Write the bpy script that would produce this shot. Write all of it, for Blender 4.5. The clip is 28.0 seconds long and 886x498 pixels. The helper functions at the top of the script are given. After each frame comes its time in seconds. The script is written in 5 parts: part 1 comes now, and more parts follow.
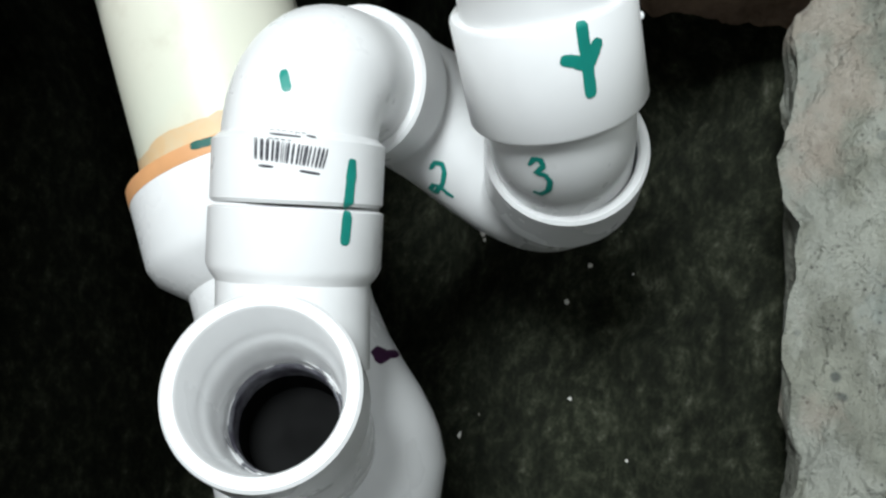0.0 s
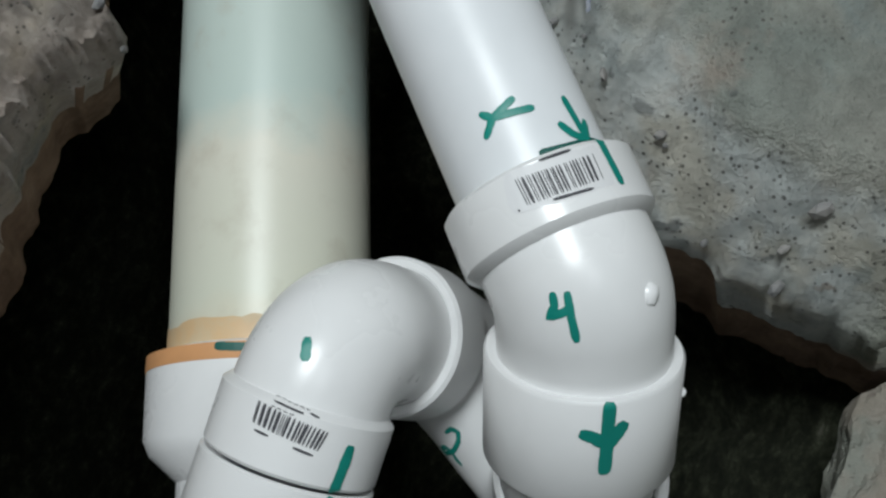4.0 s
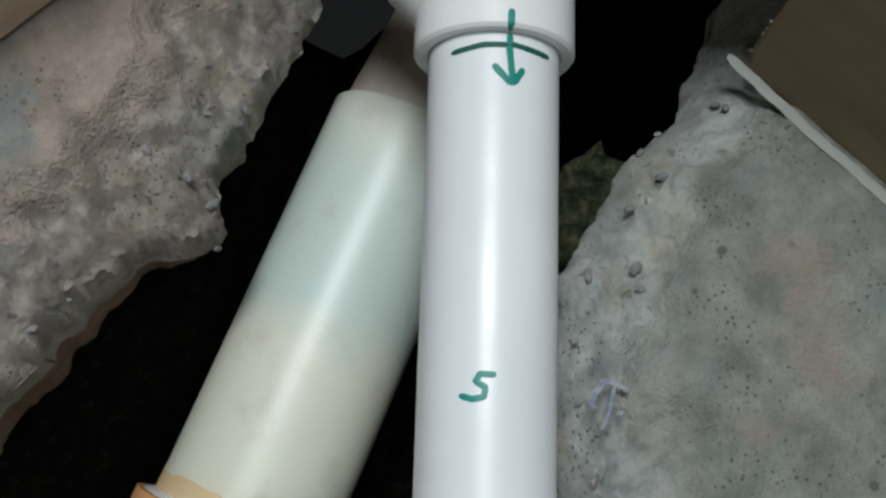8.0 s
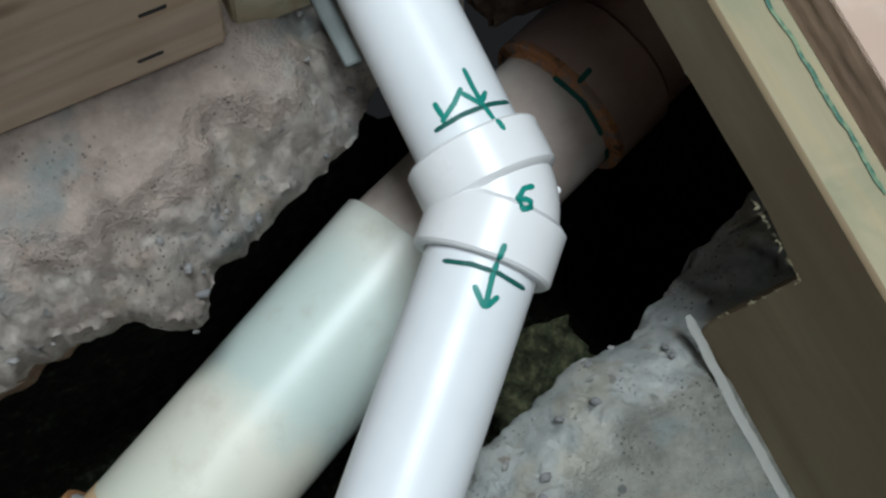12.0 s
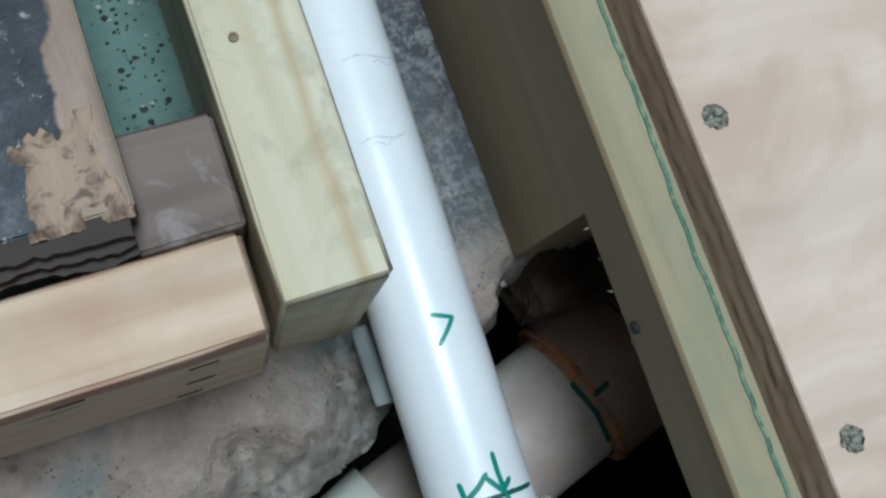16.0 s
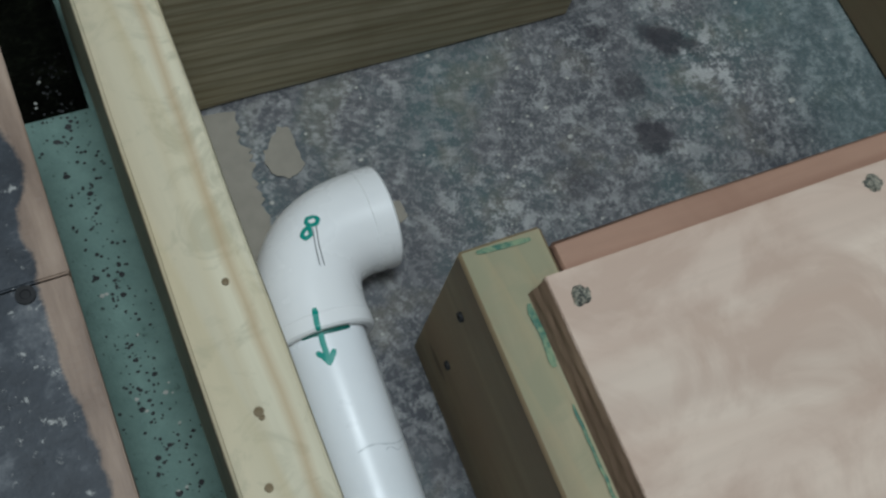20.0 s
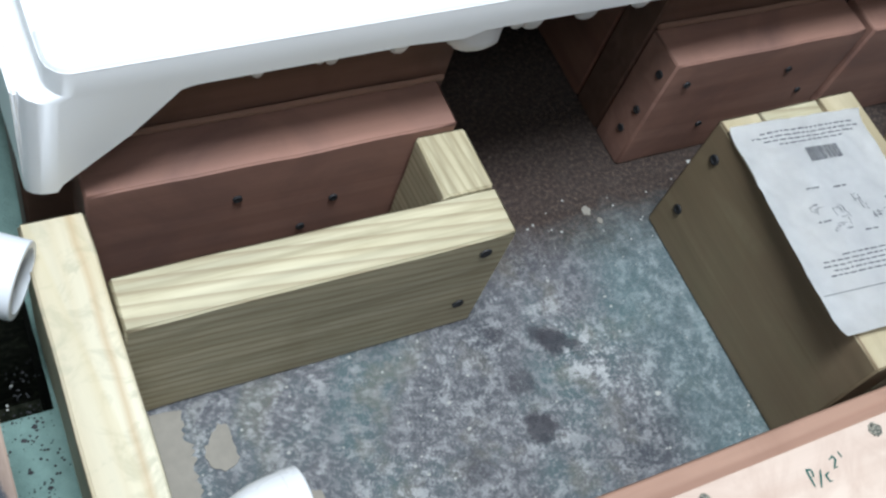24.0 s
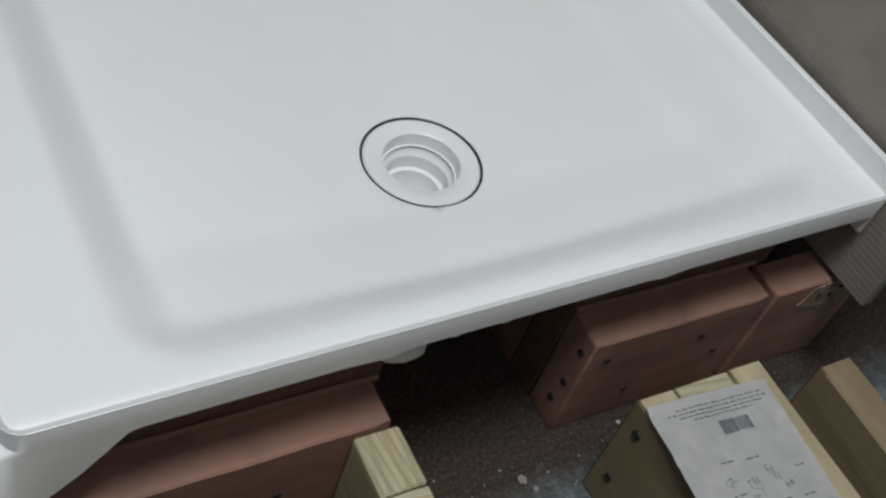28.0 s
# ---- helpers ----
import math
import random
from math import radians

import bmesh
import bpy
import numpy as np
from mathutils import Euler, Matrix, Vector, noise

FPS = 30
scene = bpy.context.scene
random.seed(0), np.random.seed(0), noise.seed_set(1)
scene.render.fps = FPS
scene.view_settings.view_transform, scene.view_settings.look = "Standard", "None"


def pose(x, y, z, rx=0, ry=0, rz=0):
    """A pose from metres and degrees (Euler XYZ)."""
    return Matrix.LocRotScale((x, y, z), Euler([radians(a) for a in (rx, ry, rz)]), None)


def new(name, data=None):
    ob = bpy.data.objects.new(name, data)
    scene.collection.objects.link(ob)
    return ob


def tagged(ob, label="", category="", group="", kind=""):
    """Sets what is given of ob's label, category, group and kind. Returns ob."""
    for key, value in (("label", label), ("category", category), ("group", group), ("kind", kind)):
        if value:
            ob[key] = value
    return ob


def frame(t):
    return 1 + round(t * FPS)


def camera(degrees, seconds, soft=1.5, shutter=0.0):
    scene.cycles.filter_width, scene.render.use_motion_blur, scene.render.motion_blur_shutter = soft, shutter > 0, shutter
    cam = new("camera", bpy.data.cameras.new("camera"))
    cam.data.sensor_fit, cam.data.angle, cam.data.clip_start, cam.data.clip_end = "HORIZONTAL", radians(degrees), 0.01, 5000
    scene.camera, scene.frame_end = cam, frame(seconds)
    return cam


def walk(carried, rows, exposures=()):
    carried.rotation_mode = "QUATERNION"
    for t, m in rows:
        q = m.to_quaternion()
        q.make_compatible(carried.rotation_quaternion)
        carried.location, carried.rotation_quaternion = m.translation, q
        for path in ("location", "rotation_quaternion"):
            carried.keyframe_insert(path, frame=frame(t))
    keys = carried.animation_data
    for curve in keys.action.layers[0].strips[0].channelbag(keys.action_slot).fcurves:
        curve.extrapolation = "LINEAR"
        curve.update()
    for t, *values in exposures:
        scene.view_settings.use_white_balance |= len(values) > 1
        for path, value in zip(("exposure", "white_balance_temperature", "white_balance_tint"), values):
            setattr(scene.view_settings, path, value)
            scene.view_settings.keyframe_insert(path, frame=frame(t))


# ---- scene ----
from mathutils.bvhtree import BVHTree

cam = camera(45.91, 28.0, soft=2.5)
PATH = [
    (0, -0.3204, -0.6116, 0.2820, 15.58, 1.11, -84.44),
    (0.5, -0.3152, -0.6177, 0.2794, 17.00, 0.91, -81.88),
    (1, -0.3125, -0.6227, 0.2749, 18.24, 0.95, -79.96),
    (1.5, -0.3080, -0.6238, 0.2730, 19.07, 1.09, -78.14),
    (2, -0.2986, -0.6240, 0.2750, 19.76, 1.15, -76.21),
    (2.5, -0.2863, -0.6218, 0.2777, 19.96, 1.22, -74.75),
    (3, -0.2695, -0.6217, 0.2811, 19.69, 1.11, -72.76),
    (3.5, -0.2547, -0.6181, 0.2847, 19.45, 0.89, -70.69),
    (5.5, -0.2037, -0.6033, 0.3110, 18.30, 0.39, -59.80),
    (6, -0.1929, -0.6011, 0.3196, 18.68, -0.00, -56.88),
    (6.5, -0.1810, -0.5946, 0.3290, 18.82, -0.53, -53.22),
    (7, -0.1699, -0.5874, 0.3396, 18.65, -1.24, -50.27),
    (7.5, -0.1555, -0.5823, 0.3487, 18.00, -1.37, -47.45),
    (8, -0.1443, -0.5713, 0.3596, 17.43, -2.45, -44.85),
    (8.5, -0.1348, -0.5645, 0.3706, 16.87, -3.74, -41.22),
    (9, -0.1267, -0.5587, 0.3794, 16.34, -4.76, -38.32),
    (9.5, -0.1200, -0.5528, 0.3855, 15.44, -5.49, -35.55),
    (10, -0.1163, -0.5478, 0.3927, 15.00, -6.30, -33.68),
    (10.5, -0.1064, -0.5452, 0.4043, 14.35, -6.49, -31.63),
    (11, -0.1000, -0.5393, 0.4133, 13.91, -6.49, -30.19),
    (11.5, -0.1004, -0.5318, 0.4194, 13.89, -6.90, -28.84),
    (13.5, -0.0906, -0.4678, 0.4335, 12.78, -9.28, -24.13),
    (14, -0.0888, -0.4526, 0.4376, 12.81, -9.75, -23.09),
    (14.5, -0.0785, -0.4320, 0.4479, 12.51, -10.15, -21.77),
    (15, -0.0749, -0.4140, 0.4538, 12.58, -10.48, -21.04),
    (15.5, -0.0738, -0.3964, 0.4602, 12.82, -10.74, -20.07),
    (16, -0.0690, -0.3816, 0.4649, 13.19, -10.57, -19.71),
    (16.5, -0.0649, -0.3654, 0.4691, 13.72, -10.33, -19.79),
    (17, -0.0665, -0.3489, 0.4744, 14.34, -10.20, -19.70),
    (17.5, -0.0666, -0.3325, 0.4810, 15.22, -10.12, -19.75),
    (18, -0.0647, -0.3199, 0.4875, 16.11, -9.86, -19.90),
    (18.5, -0.0604, -0.3106, 0.4963, 17.44, -9.64, -20.95),
    (19, -0.0560, -0.3037, 0.5102, 18.99, -9.39, -21.71),
    (19.5, -0.0556, -0.2993, 0.5255, 20.50, -9.51, -22.24),
    (20, -0.0580, -0.2961, 0.5475, 22.11, -10.07, -22.64),
    (20.5, -0.0596, -0.2932, 0.5653, 23.31, -10.51, -22.88),
    (21, -0.0564, -0.2906, 0.5850, 24.46, -11.16, -22.90),
    (21.5, -0.0604, -0.2900, 0.6035, 25.83, -11.79, -23.38),
    (23.5, -0.0642, -0.2719, 0.6668, 30.57, -13.69, -23.63),
    (24, -0.0634, -0.2675, 0.6837, 31.67, -13.79, -23.68),
    (24.5, -0.0613, -0.2617, 0.6971, 33.17, -13.65, -24.37),
    (25, -0.0581, -0.2526, 0.7122, 34.52, -13.57, -24.84),
    (25.5, -0.0536, -0.2470, 0.7279, 35.84, -13.79, -24.89),
    (26, -0.0488, -0.2388, 0.7442, 36.73, -14.22, -24.73),
    (26.5, -0.0458, -0.2329, 0.7610, 37.67, -14.29, -25.08),
    (27, -0.0449, -0.2323, 0.7713, 39.05, -14.01, -25.64),
    (27.5, -0.0447, -0.2330, 0.7820, 40.39, -13.83, -26.19),
    (28, -0.0466, -0.2325, 0.7854, 41.89, -13.81, -26.80),
]
# exposure drifts as the clip's own camera adapts to the bright shower tray
EXPOSURES = [(0.0, 1.0, 6500, 10), (1.0, 0.62, 6500, 10), (2.0, 0.4, 6500, 10), (3.0, 0.15, 6500, 10), (8.0, 0.07, 6500, 10), (11.0, 0.2, 6400, 10), (14.0, 0.55, 5850, 6),
             (17.0, -0.03, 5780, 5), (19.0, -0.27, 6000, 6), (20.0, -0.33, 6150, 7), (21.0, -0.08, 6100, 8), (24.0, 0.9, 6000, 12), (25.0, 1.05, 6100, 13), (26.0, 0.7, 6250, 10), (27.0, 0.15, 6450, 12), (28.0, -0.27, 6550, 13)]
walk(cam, [(t, pose(x, y, z, rx, ry, rz)) for t, x, y, z, rx, ry, rz in PATH], EXPOSURES)

# ---- light: a bright ceiling lamp and an added dim fill lamp in a closed room ----
world = bpy.data.worlds.new("world")
scene.world = world
world.use_nodes = True
world.node_tree.nodes["Background"].inputs[0].default_value = (0.9, 0.95, 1.0, 1)
world.node_tree.nodes["Background"].inputs[1].default_value = 0.01
# second entry is only fill, added to brighten faces turned towards -y
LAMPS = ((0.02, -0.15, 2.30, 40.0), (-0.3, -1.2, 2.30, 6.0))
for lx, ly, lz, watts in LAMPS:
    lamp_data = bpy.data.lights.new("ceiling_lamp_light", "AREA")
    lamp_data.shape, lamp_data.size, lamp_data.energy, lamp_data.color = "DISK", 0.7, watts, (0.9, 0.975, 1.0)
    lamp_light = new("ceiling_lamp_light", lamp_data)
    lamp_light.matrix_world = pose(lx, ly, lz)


# ---- materials ----
def material(name, rough=0.5, metal=0.0, spec=0.5):
    m = bpy.data.materials.new(name)
    m.use_nodes = True
    b = m.node_tree.nodes["Principled BSDF"]
    b.inputs["Roughness"].default_value, b.inputs["Metallic"].default_value = rough, metal
    b.inputs["Specular IOR Level"].default_value = spec
    return m, m.node_tree.nodes, m.node_tree.links, b


def coords(nodes, links, scale=(1, 1, 1), source="Object"):
    tc, mp = nodes.new("ShaderNodeTexCoord"), nodes.new("ShaderNodeMapping")
    mp.inputs["Scale"].default_value = scale
    links.new(tc.outputs[source], mp.inputs["Vector"])
    return mp.outputs["Vector"]


def noise_tex(nodes, links, vec, scale, detail=5, rough=0.6, distortion=0.0):
    n = nodes.new("ShaderNodeTexNoise")
    n.inputs["Scale"].default_value, n.inputs["Detail"].default_value = scale, detail
    n.inputs["Roughness"].default_value, n.inputs["Distortion"].default_value = rough, distortion
    links.new(vec, n.inputs["Vector"])
    return n.outputs["Fac"]


def ramp(nodes, links, fac, stops):
    r = nodes.new("ShaderNodeValToRGB")
    while len(r.color_ramp.elements) < len(stops):
        r.color_ramp.elements.new(0.5)
    for e, (p, c) in zip(r.color_ramp.elements, stops):
        e.position, e.color = p, (*c, 1) if len(c) == 3 else c
    links.new(fac, r.inputs["Fac"])
    return r.outputs["Color"]


def mix(nodes, links, fac, a, b, blend="MIX"):
    m = nodes.new("ShaderNodeMix")
    m.data_type, m.blend_type = "RGBA", blend
    for key, v in (("Factor", fac), ("A", a), ("B", b)):
        sock = [s for s in m.inputs if s.name == key and (s.type == "RGBA" or (key == "Factor" and s.type == "VALUE"))][0]
        if isinstance(v, (int, float)):
            sock.default_value = v
        elif isinstance(v, tuple):
            sock.default_value = (*v, 1)
        else:
            links.new(v, sock)
    return [s for s in m.outputs if s.type == "RGBA"][0]


def bump(nodes, links, b, height, strength, distance=0.002):
    n = nodes.new("ShaderNodeBump")
    n.inputs["Strength"].default_value, n.inputs["Distance"].default_value = strength, distance
    links.new(height, n.inputs["Height"])
    links.new(n.outputs["Normal"], b.inputs["Normal"])


def plastic(name, col, rough=0.22, dirt=0.06, col2=None, scale=18):
    m, n, l, b = material(name, rough)
    v = coords(n, l, source="Object")
    big = noise_tex(n, l, v, scale, 4)
    fine = noise_tex(n, l, v, 300, 4)
    c2 = col2 or tuple(x * (1 - dirt) for x in col)
    l.new(ramp(n, l, big, [(0.38, c2), (0.6, col)]), b.inputs["Base Color"])
    rr = ramp(n, l, big, [(0.3, (rough * 1.4,) * 3), (0.7, (rough * 0.85,) * 3)])
    l.new(rr, b.inputs["Roughness"])
    bump(n, l, b, fine, 0.04, 0.0004)
    return m


def wood(name, light, dark, along="y", scale=1.0, rough=0.62, streak=1.0, knots=True, tint=None, lines=0.0, stripes=(), patch=(0.45, 0.75, 0.55, 14), rings=None):
    m, n, l, b = material(name, rough, spec=0.3)
    s = {"x": (4, 60, 60), "y": (60, 4, 60), "z": (60, 60, 4)}[along]
    v = coords(n, l, tuple(k * scale for k in s))
    grain = noise_tex(n, l, v, 1.0, 6, 0.65, 0.4)
    s2 = {"x": (1.6, 22, 22), "y": (22, 1.6, 22), "z": (22, 22, 1.6)}[along]
    v2 = coords(n, l, tuple(k * scale for k in s2))
    band = noise_tex(n, l, v2, 1.0, 2, 0.5, 0.8)
    c = ramp(n, l, band, [(0.34, light), (0.5, tuple(a * 0.55 + q * 0.45 for a, q in zip(light, dark))), (0.56, light), (0.72, tuple(a * 0.8 + q * 0.2 for a, q in zip(light, dark)))])
    g = ramp(n, l, grain, [(0.3, tuple(0.62 + 0.3 * (1 - streak) for _ in range(3))), (0.62, (1, 1, 1))])
    c = mix(n, l, 1.0, c, g, "MULTIPLY")
    v3 = coords(n, l)
    blot = noise_tex(n, l, v3, patch[3], 5, 0.6, 0.8)
    c = mix(n, l, ramp(n, l, blot, [(patch[0], (0, 0, 0)), (patch[1], (patch[2],) * 3)]), c, tint or tuple(x * 0.8 for x in dark))
    if knots:
        vo = n.new("ShaderNodeTexVoronoi")
        vo.inputs["Scale"].default_value = 1.0
        l.new(coords(n, l, {"x": (9, 24, 24), "y": (24, 9, 24), "z": (24, 24, 9)}[along]), vo.inputs["Vector"])
        c = mix(n, l, ramp(n, l, vo.outputs["Distance"], [(0.05, (0.75,) * 3), (0.13, (0, 0, 0))]), c, tuple(x * 0.45 for x in dark))
    if lines:
        s4 = {"x": (1.1, 170, 170), "y": (170, 1.1, 170), "z": (170, 170, 1.1)}[along]
        fine = noise_tex(n, l, coords(n, l, s4), 1.0, 3, 0.55, 0.25)
        c = mix(n, l, ramp(n, l, fine, [(0.4, (lines,) * 3), (0.5, (0, 0, 0))]), c, tuple(x * 0.6 for x in dark))
    if rings:  # growth rings: period, wander, share, colour
        period, wander, share, ring_col = rings
        wv = n.new("ShaderNodeTexWave")
        wv.wave_type, wv.bands_direction, wv.wave_profile = "BANDS", "DIAGONAL", "SAW"
        for key, val in (("Scale", 0.628 / period), ("Distortion", wander), ("Detail", 3.0), ("Detail Scale", 0.22), ("Detail Roughness", 0.55)):
            wv.inputs[key].default_value = val
        l.new(coords(n, l, {"x": (0.12, 1, 1), "y": (1, 0.12, 1), "z": (1, 1, 0.12)}[along]), wv.inputs["Vector"])
        c = mix(n, l, ramp(n, l, wv.outputs["Fac"], [(0.5, (0, 0, 0)), (0.9, (share,) * 3), (1.0, (0, 0, 0))]), c, ring_col)
    for axis_name, centre, half, col, amount in stripes:
        sp = n.new("ShaderNodeSeparateXYZ")
        l.new(v3, sp.inputs[0])
        wav = noise_tex(n, l, coords(n, l, {"x": (7, 1, 1), "y": (1, 7, 1), "z": (1, 1, 7)}[along]), 1.0, 3, 0.6, 0.6)
        off = n.new("ShaderNodeMath")
        off.operation = "MULTIPLY_ADD"
        off.inputs[1].default_value = half * 3.0
        l.new(wav, off.inputs[0])
        l.new(sp.outputs[axis_name], off.inputs[2])
        dist = n.new("ShaderNodeMath")
        dist.operation = "SUBTRACT"
        dist.inputs[1].default_value = centre + half * 1.5
        l.new(off.outputs[0], dist.inputs[0])
        ab = n.new("ShaderNodeMath")
        ab.operation = "ABSOLUTE"
        l.new(dist.outputs[0], ab.inputs[0])
        c = mix(n, l, ramp(n, l, ab.outputs[0], [(half * 0.35, (amount,) * 3), (half, (0, 0, 0))]), c, col)
    l.new(c, b.inputs["Base Color"])
    bump(n, l, b, grain, 0.35, 0.0012)
    return m


PVC = plastic("white_pvc", (0.83, 0.83, 0.83), 0.26)
PVC_PIPE = plastic("white_pvc_pipe", (0.8, 0.82, 0.84), 0.31)


def aged_pipe():
    """Old pipe whose tint changes along its length: cream, greenish, pale again."""
    m, n, l, b = material("aged_green_white_pvc", 0.38)
    v = coords(n, l)
    geo = n.new("ShaderNodeNewGeometry")
    along = n.new("ShaderNodeVectorMath")
    along.operation = "DOT_PRODUCT"
    along.inputs[1].default_value = (0.917, 0.39, 0.072)
    l.new(geo.outputs["Position"], along.inputs[0])
    w = noise_tex(n, l, v, 22, 4)
    s = n.new("ShaderNodeMath")
    s.operation = "MULTIPLY_ADD"
    s.inputs[1].default_value = 0.05
    l.new(w, s.inputs[0])
    l.new(along.outputs["Value"], s.inputs[2])
    mr = n.new("ShaderNodeMapRange")
    mr.inputs["From Min"].default_value, mr.inputs["From Max"].default_value = -0.37, -0.13
    l.new(s.outputs[0], mr.inputs["Value"])
    c = ramp(n, l, mr.outputs["Result"], [(0.05, (0.68, 0.6, 0.45)), (0.18, (0.66, 0.67, 0.56)), (0.42, (0.7, 0.68, 0.58)), (0.52, (0.54, 0.63, 0.58)), (0.75, (0.56, 0.64, 0.59)), (0.92, (0.66, 0.67, 0.6))])
    c = mix(n, l, ramp(n, l, noise_tex(n, l, v, 45, 6), [(0.55, (0, 0, 0)), (0.75, (0.35,) * 3)]), c, (0.42, 0.36, 0.28))
    l.new(c, b.inputs["Base Color"])
    bump(n, l, b, noise_tex(n, l, v, 260, 4), 0.06, 0.0006)
    return m


PVC_OLD = aged_pipe()
PVC_DIM = plastic("primer_stained_pvc", (0.56, 0.42, 0.355), 0.45, 0.2, (0.45, 0.31, 0.26))
# brown tone mixes primer stain with painted-in warm shade
PVC_CREAM = plastic("brown_shaded_cream_pvc", (0.62, 0.56, 0.5), 0.4, 0.2, (0.46, 0.37, 0.32))
TAN_PRIMER = plastic("dried_tan_primer", (0.66, 0.46, 0.26), 0.5, 0.2, (0.6, 0.5, 0.34), 60)


def smeared_primer():
    """Drain primer rubbed on unevenly: orange, bare pipe and dark drips."""
    m, n, l, b = material("smeared_orange_primer", 0.5)
    f = noise_tex(n, l, coords(n, l), 60, 5, 0.65, 0.5)
    l.new(ramp(n, l, f, [(0.36, (0.05, 0.05, 0.035)), (0.43, (0.34, 0.16, 0.08)), (0.5, (0.62, 0.28, 0.12)), (0.58, (0.36, 0.25, 0.2))]), b.inputs["Base Color"])
    return m


SMEARED = smeared_primer()
ORANGE = plastic("orange_primer", (0.72, 0.36, 0.16), 0.5, 0.2)


def acrylic():
    """Glossy white acrylic, faintly uneven in tone and gloss."""
    m, n, l, b = material("white_acrylic", 0.3)
    f = noise_tex(n, l, coords(n, l), 5, 3)
    l.new(ramp(n, l, f, [(0.35, (0.82, 0.82, 0.81)), (0.65, (0.85, 0.85, 0.85))]), b.inputs["Base Color"])
    l.new(ramp(n, l, f, [(0.3, (0.36,) * 3), (0.7, (0.27,) * 3)]), b.inputs["Roughness"])
    return m


TRAY = acrylic()
INK = plastic("green_marker_ink", (0.0, 0.255, 0.205), 0.4, 0.2)
INK_DARK = plastic("dark_marker_ink", (0.0, 0.1, 0.08), 0.5, 0.2)
INK_PURPLE = plastic("purple_primer", (0.05, 0.01, 0.05), 0.5, 0.2)
PRINT = plastic("black_print", (0.06, 0.06, 0.07), 0.6, 0.2)
STICKER = plastic("white_sticker", (0.76, 0.76, 0.77), 0.5, 0.05)


def torn_metal():
    """Screw head half hidden by pale fibres and green-grey corrosion."""
    m, n, l, b = material("corroded_screw", 0.7, 0.0, 0.3)
    f = noise_tex(n, l, coords(n, l), 520, 4, 0.7)
    l.new(ramp(n, l, f, [(0.4, (0.045, 0.045, 0.04)), (0.5, (0.16, 0.16, 0.13)), (0.56, (0.36, 0.32, 0.25)), (0.64, (0.12, 0.13, 0.11))]), b.inputs["Base Color"])
    return m


SCREW = torn_metal()
# near-black colour paints in the shade deep inside the socket
BORE = plastic("shade_black_bore", (0.003, 0.003, 0.003), 0.6, 0.3)
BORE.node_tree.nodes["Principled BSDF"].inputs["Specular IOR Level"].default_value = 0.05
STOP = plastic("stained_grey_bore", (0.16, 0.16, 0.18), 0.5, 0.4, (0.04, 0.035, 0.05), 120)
RUBBER = plastic("black_rubber", (0.02, 0.02, 0.022), 0.6, 0.3)
PINE_Y = wood("treated_pine_along_y", (0.66, 0.6, 0.445), (0.44, 0.32, 0.17), "y", scale=0.47, streak=0.45, knots=False, rings=(0.026, 3.5, 0.3, (0.5, 0.4, 0.22)), tint=(0.4, 0.37, 0.26), stripes=(("X", -0.0105, 0.0036, (0.44, 0.31, 0.17), 0.65), ("X", -0.022, 0.0016, (0.5, 0.4, 0.24), 0.25)), patch=(0.5, 0.64, 0.6, 52))
BLOCK_Y = wood("treated_pine_block", (0.6, 0.53, 0.35), (0.42, 0.34, 0.2), "y", knots=False, lines=0.35, rings=(0.007, 1.0, 0.55, (0.24, 0.19, 0.1)))
PINE_X = wood("treated_pine_along_x", (0.62, 0.56, 0.385), (0.44, 0.37, 0.22), "x", knots=False, lines=0.4, rings=(0.0085, 1.0, 0.5, (0.2, 0.135, 0.07)))
WHITE_X = wood("white_pine_along_x", (0.74, 0.59, 0.44), (0.5, 0.31, 0.19), "x", streak=0.4, stripes=(("Z", 0.1165, 0.0095, (0.36, 0.13, 0.09), 0.8), ("Z", 0.06, 0.003, (0.42, 0.25, 0.14), 0.45)))
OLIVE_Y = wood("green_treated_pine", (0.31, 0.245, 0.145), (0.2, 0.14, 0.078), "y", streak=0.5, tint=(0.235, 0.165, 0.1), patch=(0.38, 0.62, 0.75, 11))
RED_X = wood("reddish_old_pine_along_x", (0.39, 0.215, 0.16), (0.28, 0.14, 0.1), "x", streak=0.3, knots=False, tint=(0.2, 0.115, 0.095), patch=(0.42, 0.68, 0.7, 12))
RED_Y = wood("reddish_old_pine_along_y", (0.3, 0.15, 0.105), (0.2, 0.09, 0.06), "y", streak=0.4, knots=False)
RIM_X = wood("brown_rim_pine", (0.4, 0.24, 0.17), (0.3, 0.16, 0.11), "x", streak=0.4)
BROWN_X = wood("dark_brown_bearer", (0.2, 0.112, 0.08), (0.12, 0.065, 0.043), "x", streak=0.5, knots=False)
DARK_WOOD = wood("dark_stained_wood", (0.2, 0.15, 0.125), (0.1, 0.072, 0.06), "x", streak=0.6, tint=(0.31, 0.27, 0.255), patch=(0.5, 0.62, 0.6, 55))
ROTTEN = wood("rotten_ply", (0.06, 0.04, 0.03), (0.025, 0.017, 0.013), "x", streak=0.9, knots=False)
TORN_WOOD = wood("torn_tan_wood", (0.43, 0.3, 0.215), (0.27, 0.17, 0.12), "y", streak=0.7, knots=False, tint=(0.1, 0.065, 0.05), patch=(0.5, 0.62, 0.85, 110))
KNOT = wood("dark_knot", (0.25, 0.19, 0.11), (0.13, 0.09, 0.05), "y", knots=False)
